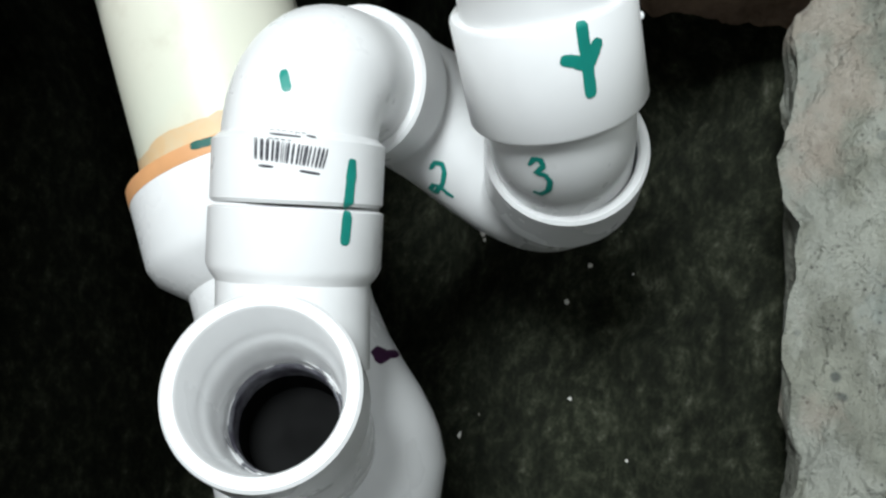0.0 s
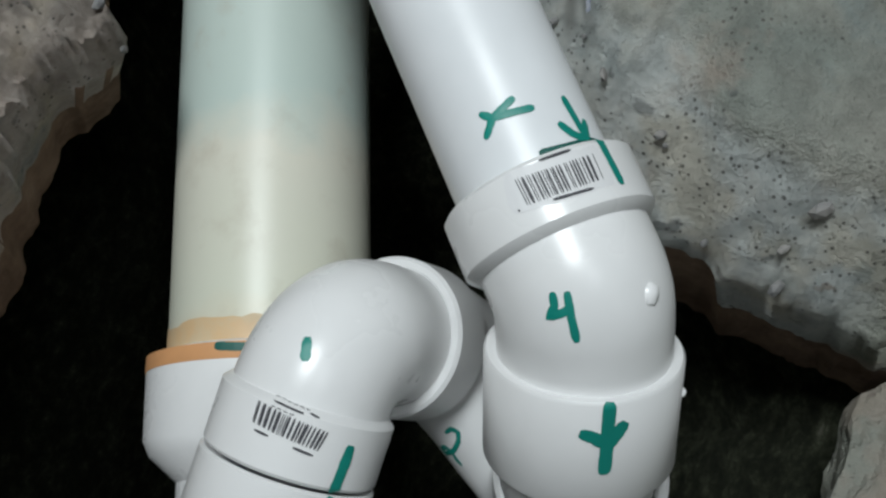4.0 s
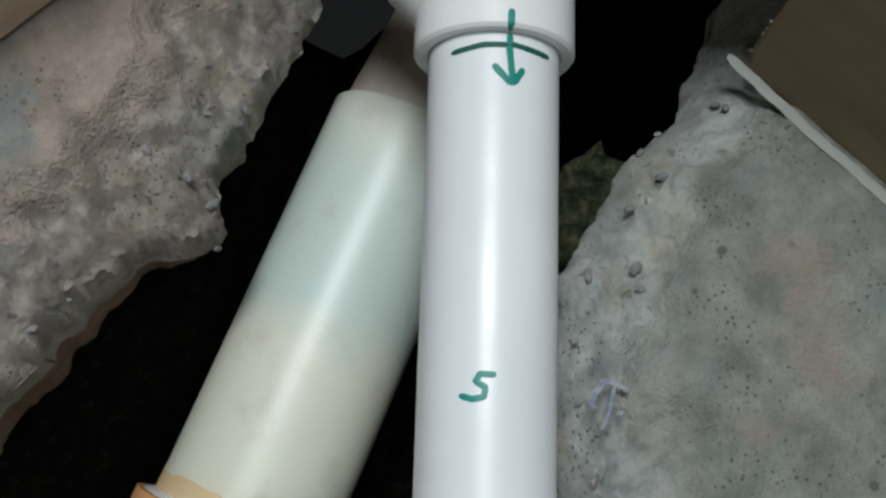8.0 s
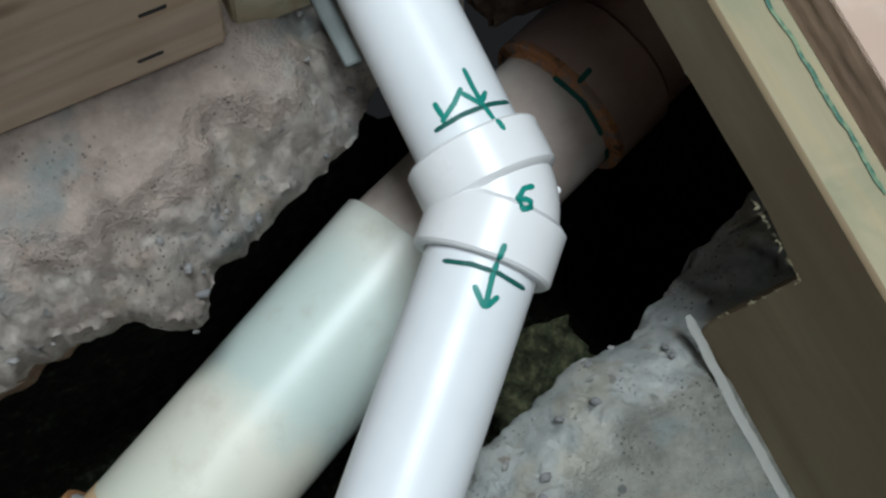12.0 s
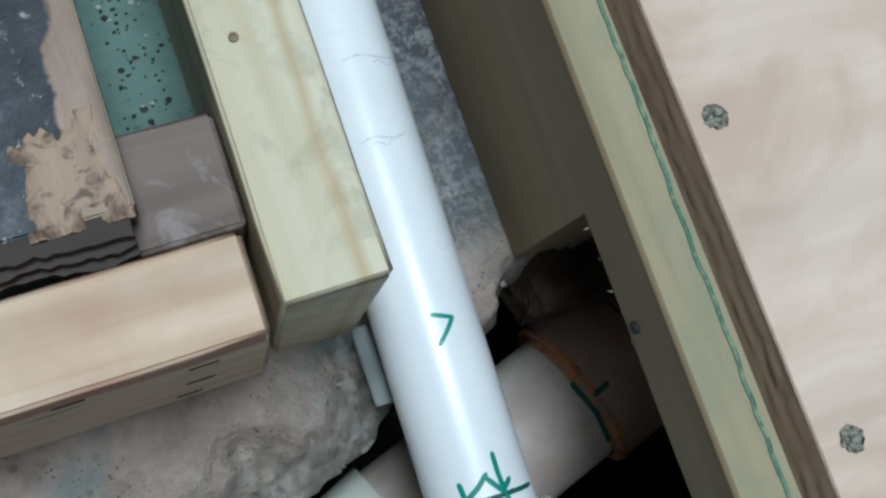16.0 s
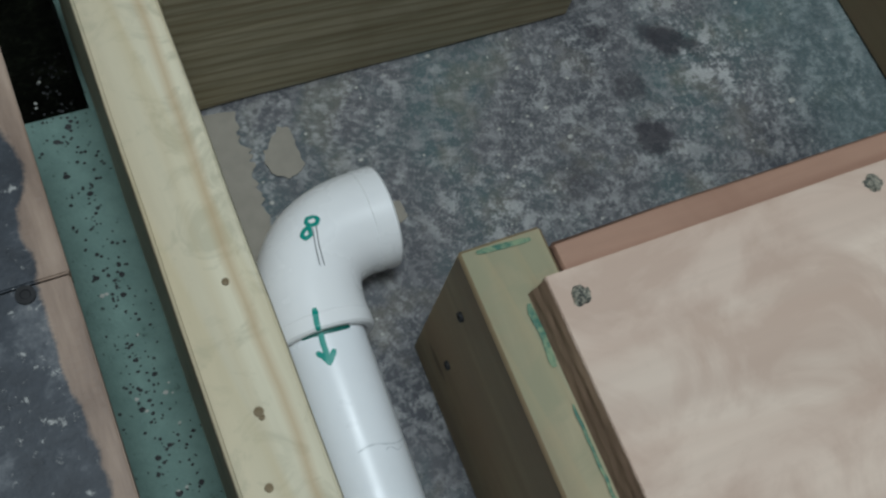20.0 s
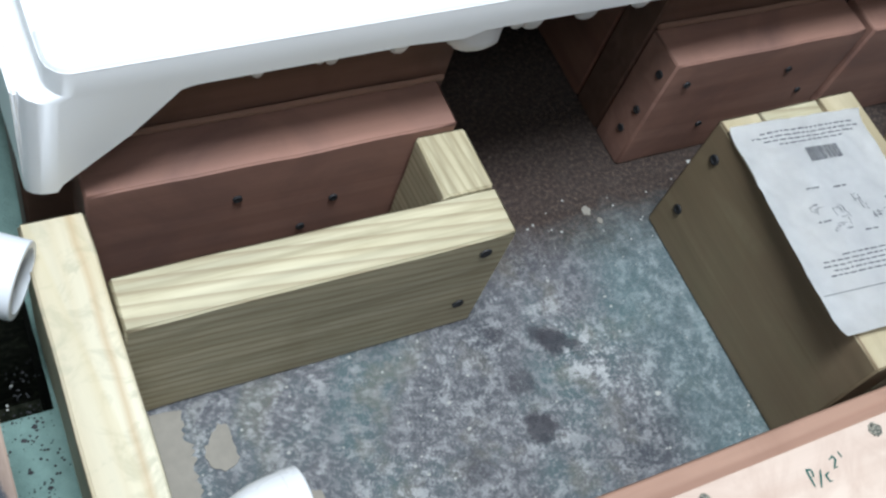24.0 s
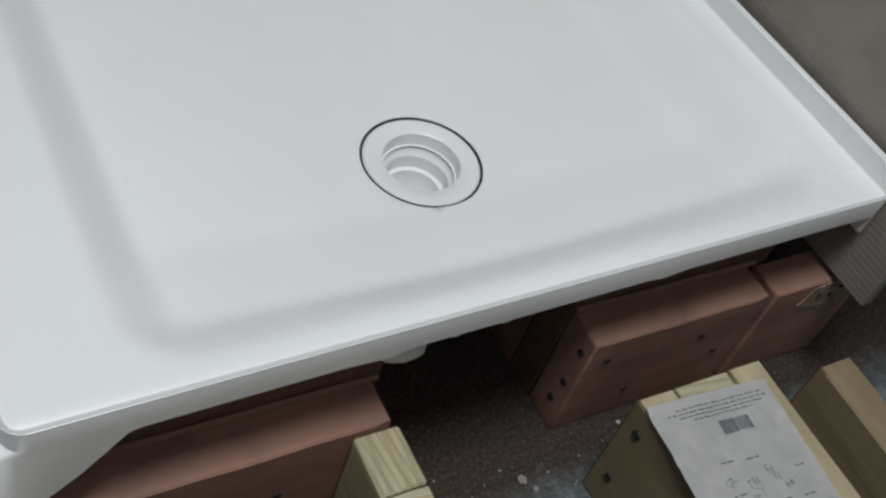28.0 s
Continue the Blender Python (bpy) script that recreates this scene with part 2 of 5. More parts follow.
PLY = wood("sanded_plywood", (0.72, 0.58, 0.475), (0.56, 0.41, 0.33), "x", scale=0.5, streak=0.2, knots=False, tint=(0.45, 0.31, 0.24), patch=(0.44, 0.6, 0.6, 15), rings=(0.05, 9.0, 0.2, (0.5, 0.34, 0.26)))
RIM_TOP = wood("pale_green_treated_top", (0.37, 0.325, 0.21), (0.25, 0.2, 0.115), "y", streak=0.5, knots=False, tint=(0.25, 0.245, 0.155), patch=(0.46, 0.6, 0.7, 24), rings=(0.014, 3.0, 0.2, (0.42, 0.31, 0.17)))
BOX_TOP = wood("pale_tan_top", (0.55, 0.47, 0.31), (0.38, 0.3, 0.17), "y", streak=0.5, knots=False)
PLY_EDGE = wood("plywood_edge", (0.32, 0.22, 0.15), (0.16, 0.1, 0.07), "y", scale=1.5, knots=False)


def concrete():
    m, n, l, b = material("broken_concrete", 0.85, spec=0.25)
    v = coords(n, l)
    big = noise_tex(n, l, v, 9, 5, 0.6, 0.3)
    mid = noise_tex(n, l, v, 55, 6, 0.7)
    fine = noise_tex(n, l, v, 420, 4, 0.7)
    c = ramp(n, l, big, [(0.3, (0.22, 0.215, 0.2)), (0.5, (0.34, 0.325, 0.3)), (0.7, (0.27, 0.285, 0.27))])
    c = mix(n, l, 1.0, c, ramp(n, l, mid, [(0.3, (0.62,) * 3), (0.65, (1.15,) * 3)]), "MULTIPLY")
    vo = n.new("ShaderNodeTexVoronoi")
    vo.inputs["Scale"].default_value = 95
    l.new(v, vo.inputs["Vector"])
    agg = ramp(n, l, vo.outputs["Distance"], [(0.14, (1, 1, 1)), (0.22, (0, 0, 0))])
    agg2 = mix(n, l, 1.0, agg, ramp(n, l, noise_tex(n, l, v, 30, 2), [(0.52, (0, 0, 0)), (0.6, (0.8,) * 3)]), "MULTIPLY")
    c = mix(n, l, agg2, c, (0.11, 0.115, 0.12))
    sy = n.new("ShaderNodeSeparateXYZ")
    l.new(v, sy.inputs[0])
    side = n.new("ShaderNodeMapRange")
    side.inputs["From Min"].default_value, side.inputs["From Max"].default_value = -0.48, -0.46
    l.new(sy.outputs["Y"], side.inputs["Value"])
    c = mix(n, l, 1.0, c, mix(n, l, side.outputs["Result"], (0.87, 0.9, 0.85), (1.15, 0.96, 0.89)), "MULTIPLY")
    c = mix(n, l, ramp(n, l, noise_tex(n, l, v, 14, 5, 0.65), [(0.55, (0, 0, 0)), (0.68, (0.5,) * 3)]), c, (0.5, 0.47, 0.42))
    sz = n.new("ShaderNodeSeparateXYZ")
    l.new(v, sz.inputs[0])
    fresh = n.new("ShaderNodeMapRange")
    fresh.inputs["From Min"].default_value, fresh.inputs["From Max"].default_value = 0.0, -0.006
    fresh.inputs["To Max"].default_value = 0.72
    l.new(sz.outputs["Z"], fresh.inputs["Value"])
    slab_only = n.new("ShaderNodeMapRange")
    slab_only.inputs["From Min"].default_value, slab_only.inputs["From Max"].default_value = -0.71, -0.69
    l.new(sz.outputs["Y"], slab_only.inputs["Value"])
    broken = n.new("ShaderNodeMath")
    broken.operation = "MULTIPLY"
    l.new(fresh.outputs["Result"], broken.inputs[0])
    l.new(slab_only.outputs["Result"], broken.inputs[1])
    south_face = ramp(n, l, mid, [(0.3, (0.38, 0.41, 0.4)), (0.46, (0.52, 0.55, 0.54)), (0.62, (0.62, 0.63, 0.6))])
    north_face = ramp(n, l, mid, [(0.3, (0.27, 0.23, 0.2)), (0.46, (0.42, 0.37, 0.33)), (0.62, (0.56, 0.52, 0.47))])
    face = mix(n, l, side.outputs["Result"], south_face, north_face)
    face = mix(n, l, ramp(n, l, noise_tex(n, l, v, 24, 3, 0.6), [(0.56, (0, 0, 0)), (0.66, (0.45,) * 3)]), face, (0.52, 0.44, 0.3))
    bent = n.new("ShaderNodeVectorMath")
    bent.operation = "MULTIPLY_ADD"
    wobble = n.new("ShaderNodeTexNoise")
    wobble.inputs["Scale"].default_value, wobble.inputs["Detail"].default_value = 120, 3
    l.new(v, wobble.inputs["Vector"])
    bent.inputs[1].default_value = (0.011,) * 3
    l.new(wobble.outputs["Color"], bent.inputs[0])
    l.new(coords(n, l, (1.0, 0.5, 1.0)), bent.inputs[2])
    chip = n.new("ShaderNodeTexVoronoi")
    chip.inputs["Scale"].default_value = 125
    l.new(bent.outputs[0], chip.inputs["Vector"])
    pick_chip = n.new("ShaderNodeSeparateColor")
    l.new(chip.outputs["Color"], pick_chip.inputs[0])
    chosen = ramp(n, l, pick_chip.outputs[0], [(0.8, (0, 0, 0)), (0.82, (1, 1, 1))])
    chip_mask = mix(n, l, 1.0, ramp(n, l, chip.outputs["Distance"], [(0.2, (0.8,) * 3), (0.34, (0, 0, 0))]), chosen, "MULTIPLY")
    face = mix(n, l, chip_mask, face, ramp(n, l, pick_chip.outputs[1], [(0.2, (0.1, 0.115, 0.125)), (0.6, (0.2, 0.21, 0.21)), (0.9, (0.3, 0.24, 0.2))]))
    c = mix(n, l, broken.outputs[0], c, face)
    low_block = n.new("ShaderNodeMapRange")
    low_block.inputs["From Min"].default_value, low_block.inputs["From Max"].default_value = -0.69, -0.71
    l.new(sz.outputs["Y"], low_block.inputs["Value"])
    smears = mix(n, l, 1.0, ramp(n, l, noise_tex(n, l, coords(n, l, (0.6, 1, 1)), 34, 5, 0.6), [(0.5, (0, 0, 0)), (0.58, (0.5,) * 3)]), low_block.outputs["Result"], "MULTIPLY")
    c = mix(n, l, smears, c, (0.46, 0.46, 0.43))
    c = mix(n, l, low_block.outputs["Result"], c, mix(n, l, 1.0, c, (0.78, 0.8, 0.76), "MULTIPLY"))
    hole = n.new("ShaderNodeTexVoronoi")
    hole.inputs["Scale"].default_value = 330
    l.new(v, hole.inputs["Vector"])
    few = ramp(n, l, noise_tex(n, l, v, 26, 3), [(0.48, (0, 0, 0)), (0.56, (1, 1, 1))])
    pit_mask = mix(n, l, 1.0, ramp(n, l, hole.outputs["Distance"], [(0.14, (0.8,) * 3), (0.27, (0, 0, 0))]), few, "MULTIPLY")
    c = mix(n, l, pit_mask, c, (0.07, 0.066, 0.06))
    tone = noise_tex(n, l, v, 20, 4, 0.6)
    c = mix(n, l, ramp(n, l, tone, [(0.56, (0, 0, 0)), (0.66, (0.55,) * 3)]), c, (0.2, 0.25, 0.25))
    c = mix(n, l, ramp(n, l, tone, [(0.32, (0.5,) * 3), (0.42, (0, 0, 0))]), c, (0.36, 0.29, 0.24))
    # painted part of the floor: dark grey paint, worn white, and a green strip beside the old timber
    sx = n.new("ShaderNodeSeparateXYZ")
    l.new(v, sx.inputs[0])
    worn = noise_tex(n, l, v, 66, 12, 0.8)
    broad = noise_tex(n, l, v, 9, 4, 0.6)
    speck = noise_tex(n, l, v, 260, 8, 0.8)
    paint = ramp(n, l, broad, [(0.35, (0.085, 0.09, 0.102)), (0.5, (0.135, 0.135, 0.145)), (0.66, (0.11, 0.15, 0.155))])
    paint = mix(n, l, ramp(n, l, noise_tex(n, l, v, 150, 6, 0.7), [(0.5, (0, 0, 0)), (0.57, (0.6,) * 3)]), paint, (0.26, 0.26, 0.265))
    paint = mix(n, l, ramp(n, l, noise_tex(n, l, v, 17, 4, 0.6), [(0.54, (0, 0, 0)), (0.64, (0.4,) * 3)]), paint, (0.22, 0.2, 0.15))

    def spot(cx, cy, inner, outer, wobble_by=0.02):
        """1 within a ragged round patch of the floor, 0 outside."""
        off = n.new("ShaderNodeVectorMath")
        off.operation = "SUBTRACT"
        off.inputs[1].default_value = (cx, cy, 0)
        l.new(v, off.inputs[0])
        dist = n.new("ShaderNodeVectorMath")
        dist.operation = "LENGTH"
        l.new(off.outputs[0], dist.inputs[0])
        wob = n.new("ShaderNodeMath")
        wob.operation = "MULTIPLY_ADD"
        wob.inputs[1].default_value = wobble_by
        l.new(worn, wob.inputs[0])
        l.new(dist.outputs["Value"], wob.inputs[2])
        out = n.new("ShaderNodeMapRange")
        out.inputs["From Min"].default_value, out.inputs["From Max"].default_value = outer + wobble_by / 2, inner + wobble_by / 2
        l.new(wob.outputs[0], out.inputs["Value"])
        return out.outputs["Result"]

    # bare flecks everywhere, crowded into a few scraped patches
    scraped = ramp(n, l, noise_tex(n, l, v, 13, 5, 0.65), [(0.38, (0.05,) * 3), (0.6, (0.6,) * 3)])
    for cx, cy, rad, much in ((0.352, -0.062, 0.055, 0.9), (0.262, -0.09, 0.05, 0.5), (0.16, -0.115, 0.05, 0.5), (0.33, -0.012, 0.03, 0.4)):
        scraped = mix(n, l, 1.0, scraped, mix(n, l, spot(cx, cy, 0.2 * rad, rad, 0.04), (0, 0, 0), (much,) * 3), "ADD")
    fleck = mix(n, l, 1.0, ramp(n, l, speck, [(0.53, (0, 0, 0)), (0.575, (0.75,) * 3)]), mix(n, l, 0.6, (0.45,) * 3, scraped), "MULTIPLY")
    paint = mix(n, l, fleck, paint, (0.5, 0.5, 0.48))
    wear = mix(n, l, 1.0, ramp(n, l, worn, [(0.515, (0, 0, 0)), (0.56, (0.85,) * 3)]), scraped, "MULTIPLY")
    paint = mix(n, l, wear, paint, (0.55, 0.55, 0.54))
    teal_side = n.new("ShaderNodeMapRange")
    teal_side.inputs["From Min"].default_value, teal_side.inputs["From Max"].default_value = 0.385, 0.43
    teal_side.inputs["To Max"].default_value = 0.55
    tx = n.new("ShaderNodeMath")
    tx.operation = "MULTIPLY_ADD"
    tx.inputs[1].default_value = 0.06
    l.new(broad, tx.inputs[0])
    l.new(sx.outputs["X"], tx.inputs[2])
    l.new(tx.outputs[0], teal_side.inputs["Value"])
    paint = mix(n, l, teal_side.outputs["Result"], paint, ramp(n, l, worn, [(0.42, (0.08, 0.14, 0.145)), (0.6, (0.26, 0.34, 0.34))]))
    scratch = noise_tex(n, l, coords(n, l, (520, 45, 1)), 1.0, 3, 0.5, 2.0)
    paint = mix(n, l, ramp(n, l, scratch, [(0.7, (0, 0, 0)), (0.74, (0.5,) * 3)]), paint, (0.5, 0.49, 0.47))
    # brown floor stain that also paints in the shade below the tray
    edge_y = n.new("ShaderNodeMath")
    edge_y.operation = "MULTIPLY_ADD"
    edge_y.inputs[1].default_value = 0.09
    l.new(broad, edge_y.inputs[0])
    sy2 = n.new("ShaderNodeSeparateXYZ")
    l.new(v, sy2.inputs[0])
    l.new(sy2.outputs["Y"], edge_y.inputs[2])
    stain_and_shade = n.new("ShaderNodeMapRange")
    stain_and_shade.inputs["From Min"].default_value, stain_and_shade.inputs["From Max"].default_value = 0.055, 0.115
    stain_and_shade.inputs["To Max"].default_value = 0.95
    l.new(edge_y.outputs[0], stain_and_shade.inputs["Value"])
    paint = mix(n, l, stain_and_shade.outputs["Result"], paint, ramp(n, l, speck, [(0.45, (0.036, 0.023, 0.018)), (0.6, (0.1, 0.066, 0.05)), (0.68, (0.26, 0.2, 0.16))]))
    for cx, cy, rad, much in ((0.317, -0.036, 0.0125, 0.85), (0.333, -0.046, 0.006, 0.7), (0.305, -0.028, 0.006, 0.7), (0.277, -0.061, 0.0105, 0.55), (0.274, -0.098, 0.0125, 0.85), (0.273, -0.018, 0.008, 0.55), (0.213, -0.108, 0.012, 0.35)):
        paint = mix(n, l, mix(n, l, spot(cx, cy, rad - 0.003, rad + 0.003), (0, 0, 0), (much,) * 3), paint, (0.05, 0.047, 0.055))
    green = ramp(n, l, mid, [(0.27, (0.06, 0.08, 0.07)), (0.36, (0.17, 0.265, 0.235)), (0.75, (0.24, 0.36, 0.32))])
    pits = noise_tex(n, l, v, 330, 2, 0.5)
    green = mix(n, l, ramp(n, l, pits, [(0.25, (0.85,) * 3), (0.33, (0, 0, 0))]), green, (0.03, 0.035, 0.035))
    mr = n.new("ShaderNodeMapRange")
    mr.inputs["From Min"].default_value, mr.inputs["From Max"].default_value = -0.015, -0.03
    l.new(sx.outputs["X"], mr.inputs["Value"])
    paint = mix(n, l, mr.outputs["Result"], paint, green)
    # paint ends raggedly towards the broken hole
    ad = n.new("ShaderNodeMath")
    ad.operation = "MULTIPLY_ADD"
    ad.inputs[1].default_value = 0.09
    l.new(worn, ad.inputs[0])
    l.new(sx.outputs["Y"], ad.inputs[2])
    mr2 = n.new("ShaderNodeMapRange")
    mr2.inputs["From Min"].default_value, mr2.inputs["From Max"].default_value = -0.268, -0.255
    l.new(ad.outputs[0], mr2.inputs["Value"])
    c = mix(n, l, mr2.outputs["Result"], c, paint)
    l.new(c, b.inputs["Base Color"])
    h = mix(n, l, 0.5, mid, fine)
    cracked = mix(n, l, 0.25, noise_tex(n, l, bent.outputs[0], 260, 7, 0.75), ramp(n, l, chip.outputs["Distance"], [(0.0, (1, 1, 1)), (0.6, (0, 0, 0))]))
    h = mix(n, l, broken.outputs[0], h, cracked)
    bump(n, l, b, h, 0.95, 0.0055)
    return m


CONCRETE = concrete()


def soil():
    m, n, l, b = material("damp_soil", 0.9, spec=0.2)
    v = coords(n, l)
    f = noise_tex(n, l, v, 85, 9, 0.78)
    c = ramp(n, l, f, [(0.38, (0.006, 0.0075, 0.004)), (0.5, (0.018, 0.021, 0.012)), (0.6, (0.044, 0.049, 0.03)), (0.7, (0.13, 0.13, 0.1))])
    l.new(c, b.inputs["Base Color"])
    bump(n, l, b, f, 0.7, 0.006)
    return m


SOIL = soil()


def earth(name, stops, scale=40, relief=0.006):
    m, n, l, b = material(name, 0.9, spec=0.15)
    v = coords(n, l)
    f = noise_tex(n, l, v, scale, 8, 0.7)
    l.new(ramp(n, l, f, stops), b.inputs["Base Color"])
    bump(n, l, b, f, 0.8, relief)
    return m


EARTH = earth("brown_packed_earth", [(0.32, (0.11, 0.072, 0.05)), (0.55, (0.22, 0.15, 0.105)), (0.75, (0.31, 0.225, 0.165))])
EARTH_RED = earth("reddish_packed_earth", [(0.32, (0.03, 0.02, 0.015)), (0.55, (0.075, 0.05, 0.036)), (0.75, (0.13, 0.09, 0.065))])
MOSS = earth("mossy_soil", [(0.36, (0.012, 0.014, 0.008)), (0.52, (0.05, 0.056, 0.03)), (0.66, (0.13, 0.13, 0.07)), (0.78, (0.24, 0.22, 0.13))], 130, 0.01)
STONE = earth("grey_aggregate", [(0.3, (0.13, 0.135, 0.145)), (0.5, (0.24, 0.235, 0.23)), (0.7, (0.36, 0.33, 0.3))], 30, 0.002)


def wall_mat(name, col, scale=60):
    m, n, l, b = material(name, 0.8, spec=0.2)
    v = coords(n, l)
    f = noise_tex(n, l, v, scale, 4)
    l.new(ramp(n, l, f, [(0.3, tuple(c * 0.88 for c in col)), (0.7, col)]), b.inputs["Base Color"])
    bump(n, l, b, f, 0.15, 0.002)
    return m


PAINT = wall_mat("matt_grey_paint", (0.24, 0.24, 0.24))


def tar_coated():
    """Brown sheet whose middle is coated black, ragged towards its edge."""
    m, n, l, b = material("tar_coated_sheet", 0.55, spec=0.4)
    v = coords(n, l)
    sx = n.new("ShaderNodeSeparateXYZ")
    l.new(v, sx.inputs[0])
    w = noise_tex(n, l, v, 30, 8, 0.7)
    big = noise_tex(n, l, v, 16, 3, 0.5)
    tan = ramp(n, l, noise_tex(n, l, coords(n, l, (60, 9, 60)), 1.0, 6), [(0.32, (0.15, 0.1, 0.075)), (0.5, (0.28, 0.2, 0.15)), (0.68, (0.4, 0.3, 0.23))])
    tar = ramp(n, l, w, [(0.4, (0.016, 0.02, 0.027)), (0.54, (0.034, 0.041, 0.052)), (0.61, (0.085, 0.093, 0.105)), (0.7, (0.2, 0.2, 0.2))])
    tar = mix(n, l, ramp(n, l, noise_tex(n, l, v, 170, 6, 0.75), [(0.6, (0, 0, 0)), (0.66, (0.75,) * 3)]), tar, (0.42, 0.42, 0.4))
    e = n.new("ShaderNodeMath")
    e.operation = "MULTIPLY_ADD"
    e.inputs[1].default_value = 0.028
    l.new(big, e.inputs[0])
    l.new(sx.outputs["X"], e.inputs[2])
    e2 = n.new("ShaderNodeMath")
    e2.operation = "MULTIPLY_ADD"
    e2.inputs[1].default_value = 0.016
    l.new(w, e2.inputs[0])
    l.new(e.outputs[0], e2.inputs[2])
    corner = n.new("ShaderNodeMapRange")
    corner.inputs["From Min"].default_value, corner.inputs["From Max"].default_value = -0.222, -0.236
    corner.inputs["To Max"].default_value = 0.007
    l.new(sx.outputs["Y"], corner.inputs["Value"])
    e3 = n.new("ShaderNodeMath")
    l.new(e2.outputs[0], e3.inputs[0])
    l.new(corner.outputs["Result"], e3.inputs[1])
    mr = n.new("ShaderNodeMapRange")
    mr.inputs["From Min"].default_value, mr.inputs["From Max"].default_value = -0.0618, -0.0598
    l.new(e3.outputs[0], mr.inputs["Value"])
    l.new(mix(n, l, mr.outputs["Result"], tar, tan), b.inputs["Base Color"])
    bump(n, l, b, w, 0.6, 0.002)
    return m


TAR = tar_coated()


# ---- building helpers ----
def part(name, bm, mat, parent=None, label="", smooth=40):
    me = bpy.data.meshes.new(name)
    bmesh.ops.recalc_face_normals(bm, faces=bm.faces)
    if smooth:
        for f in bm.faces:
            f.smooth = True
        for e in bm.edges:
            if len(e.link_faces) == 2 and e.calc_face_angle(0) > radians(smooth):
                e.smooth = False
    bm.to_mesh(me)
    bm.free()
    if mat:
        me.materials.append(mat)
    ob = new(name, me)
    if parent:
        ob.parent = parent
    if label:
        ob["label"] = label
    return ob


def eased(ob):
    """Shades the rounded edges softly and keeps the broad faces flat."""
    for p in ob.data.polygons:
        p.use_smooth = True
    for e in ob.data.edges:
        e.use_edge_sharp = False
    ob.modifiers.new("eased_edges", "WEIGHTED_NORMAL").weight = 100
    return ob


def thing(name, label, category, group="", kind="", at=(0, 0, 0)):
    ob = new(name)
    ob.location = at
    ob.empty_display_size = 0.02
    return tagged(ob, label, category, group, kind)


def box_bm(x0, x1, y0, y1, z0, z1, bevel=0.002, cuts=0, warp=0.0):
    bm = bmesh.new()
    bmesh.ops.create_cube(bm, size=1)
    for v in bm.verts:
        v.co = ((x0 + x1) / 2 + v.co.x * (x1 - x0), (y0 + y1) / 2 + v.co.y * (y1 - y0), (z0 + z1) / 2 + v.co.z * (z1 - z0))
    if bevel:
        bmesh.ops.bevel(bm, geom=bm.edges[:], offset=bevel, segments=3, affect="EDGES")
    if cuts:
        long_axis = max(range(3), key=lambda k: (x1 - x0, y1 - y0, z1 - z0)[k])
        es = [e for e in bm.edges if abs((e.verts[0].co - e.verts[1].co)[long_axis]) > 0.02]
        bmesh.ops.subdivide_edges(bm, edges=es, cuts=cuts, use_grid_fill=True)
        for v in bm.verts:
            d = noise.noise_vector(v.co * 18) * warp
            v.co += d
    return bm


def frame_of(axis):
    return Vector(axis).normalized().to_track_quat("Z", "Y").to_matrix().to_4x4()


def lathe(profile, origin, axis, seg=40, closed=False):
    """Turns a profile of (radius, height) about an axis."""
    bm = bmesh.new()
    m = Matrix.Translation(origin) @ frame_of(axis)
    rings = []
    for r, h in profile:
        rings.append([bm.verts.new(m @ Vector((r * math.cos(2 * math.pi * k / seg), r * math.sin(2 * math.pi * k / seg), h))) for k in range(seg)])
    pairs = list(zip(rings, rings[1:])) + ([(rings[-1], rings[0])] if closed else [])
    for a, b in pairs:
        for k in range(seg):
            bm.faces.new((a[k], a[(k + 1) % seg], b[(k + 1) % seg], b[k]))
    return bm


def fillet(points, r, n=10):
    """A polyline with its inner corners rounded off to arcs of about the given radius."""
    pts = [Vector(p) for p in points]
    out = [pts[0]]
    for a, b, c in zip(pts, pts[1:], pts[2:]):
        u, w = (a - b).normalized(), (c - b).normalized()
        k = min(r, (a - b).length * (0.97 if a is pts[0] else 0.49), (c - b).length * (0.97 if c is pts[-1] else 0.49))
        p, q = b + u * k, b + w * k
        for i in range(n + 1):
            t = i / n
            out.append(p * (1 - t) ** 2 + b * 2 * t * (1 - t) + q * t * t)
    out.append(pts[-1])
    return out


def sweep(path, radius, seg=36, caps=True):
    """A tube of one radius, or one radius for each point, along a line."""
    bm = bmesh.new()
    pts = [Vector(p) for p in path]
    rad = radius if isinstance(radius, (list, tuple)) else [radius] * len(pts)
    tang = [(pts[min(i + 1, len(pts) - 1)] - pts[max(i - 1, 0)]).normalized() for i in range(len(pts))]
    u = tang[0].orthogonal().normalized()
    rings = []
    for p, t, r in zip(pts, tang, rad):
        u = (u - t * u.dot(t)).normalized()
        w = t.cross(u)
        rings.append([bm.verts.new(p + (u * math.cos(2 * math.pi * k / seg) + w * math.sin(2 * math.pi * k / seg)) * r) for k in range(seg)])
    for a, b in zip(rings, rings[1:]):
        for k in range(seg):
            bm.faces.new((a[k], a[(k + 1) % seg], b[(k + 1) % seg], b[k]))
    if caps:
        bm.faces.new(rings[0][::-1])
        bm.faces.new(rings[-1])
    return bm


def hub_bm(origin, axis, length, outer, inner, lead=0.0022):
    """A socket: its base stands at origin and its mouth opens along axis."""
    return lathe([(inner - 0.002, -0.001), (outer - lead, 0), (outer, lead), (outer, length - 0.0012), (outer - 0.0012, length), (inner + 0.0008, length), (inner, length - 0.0008), (inner, 0.003), (inner - 0.002, 0.003)], origin, axis, 48)


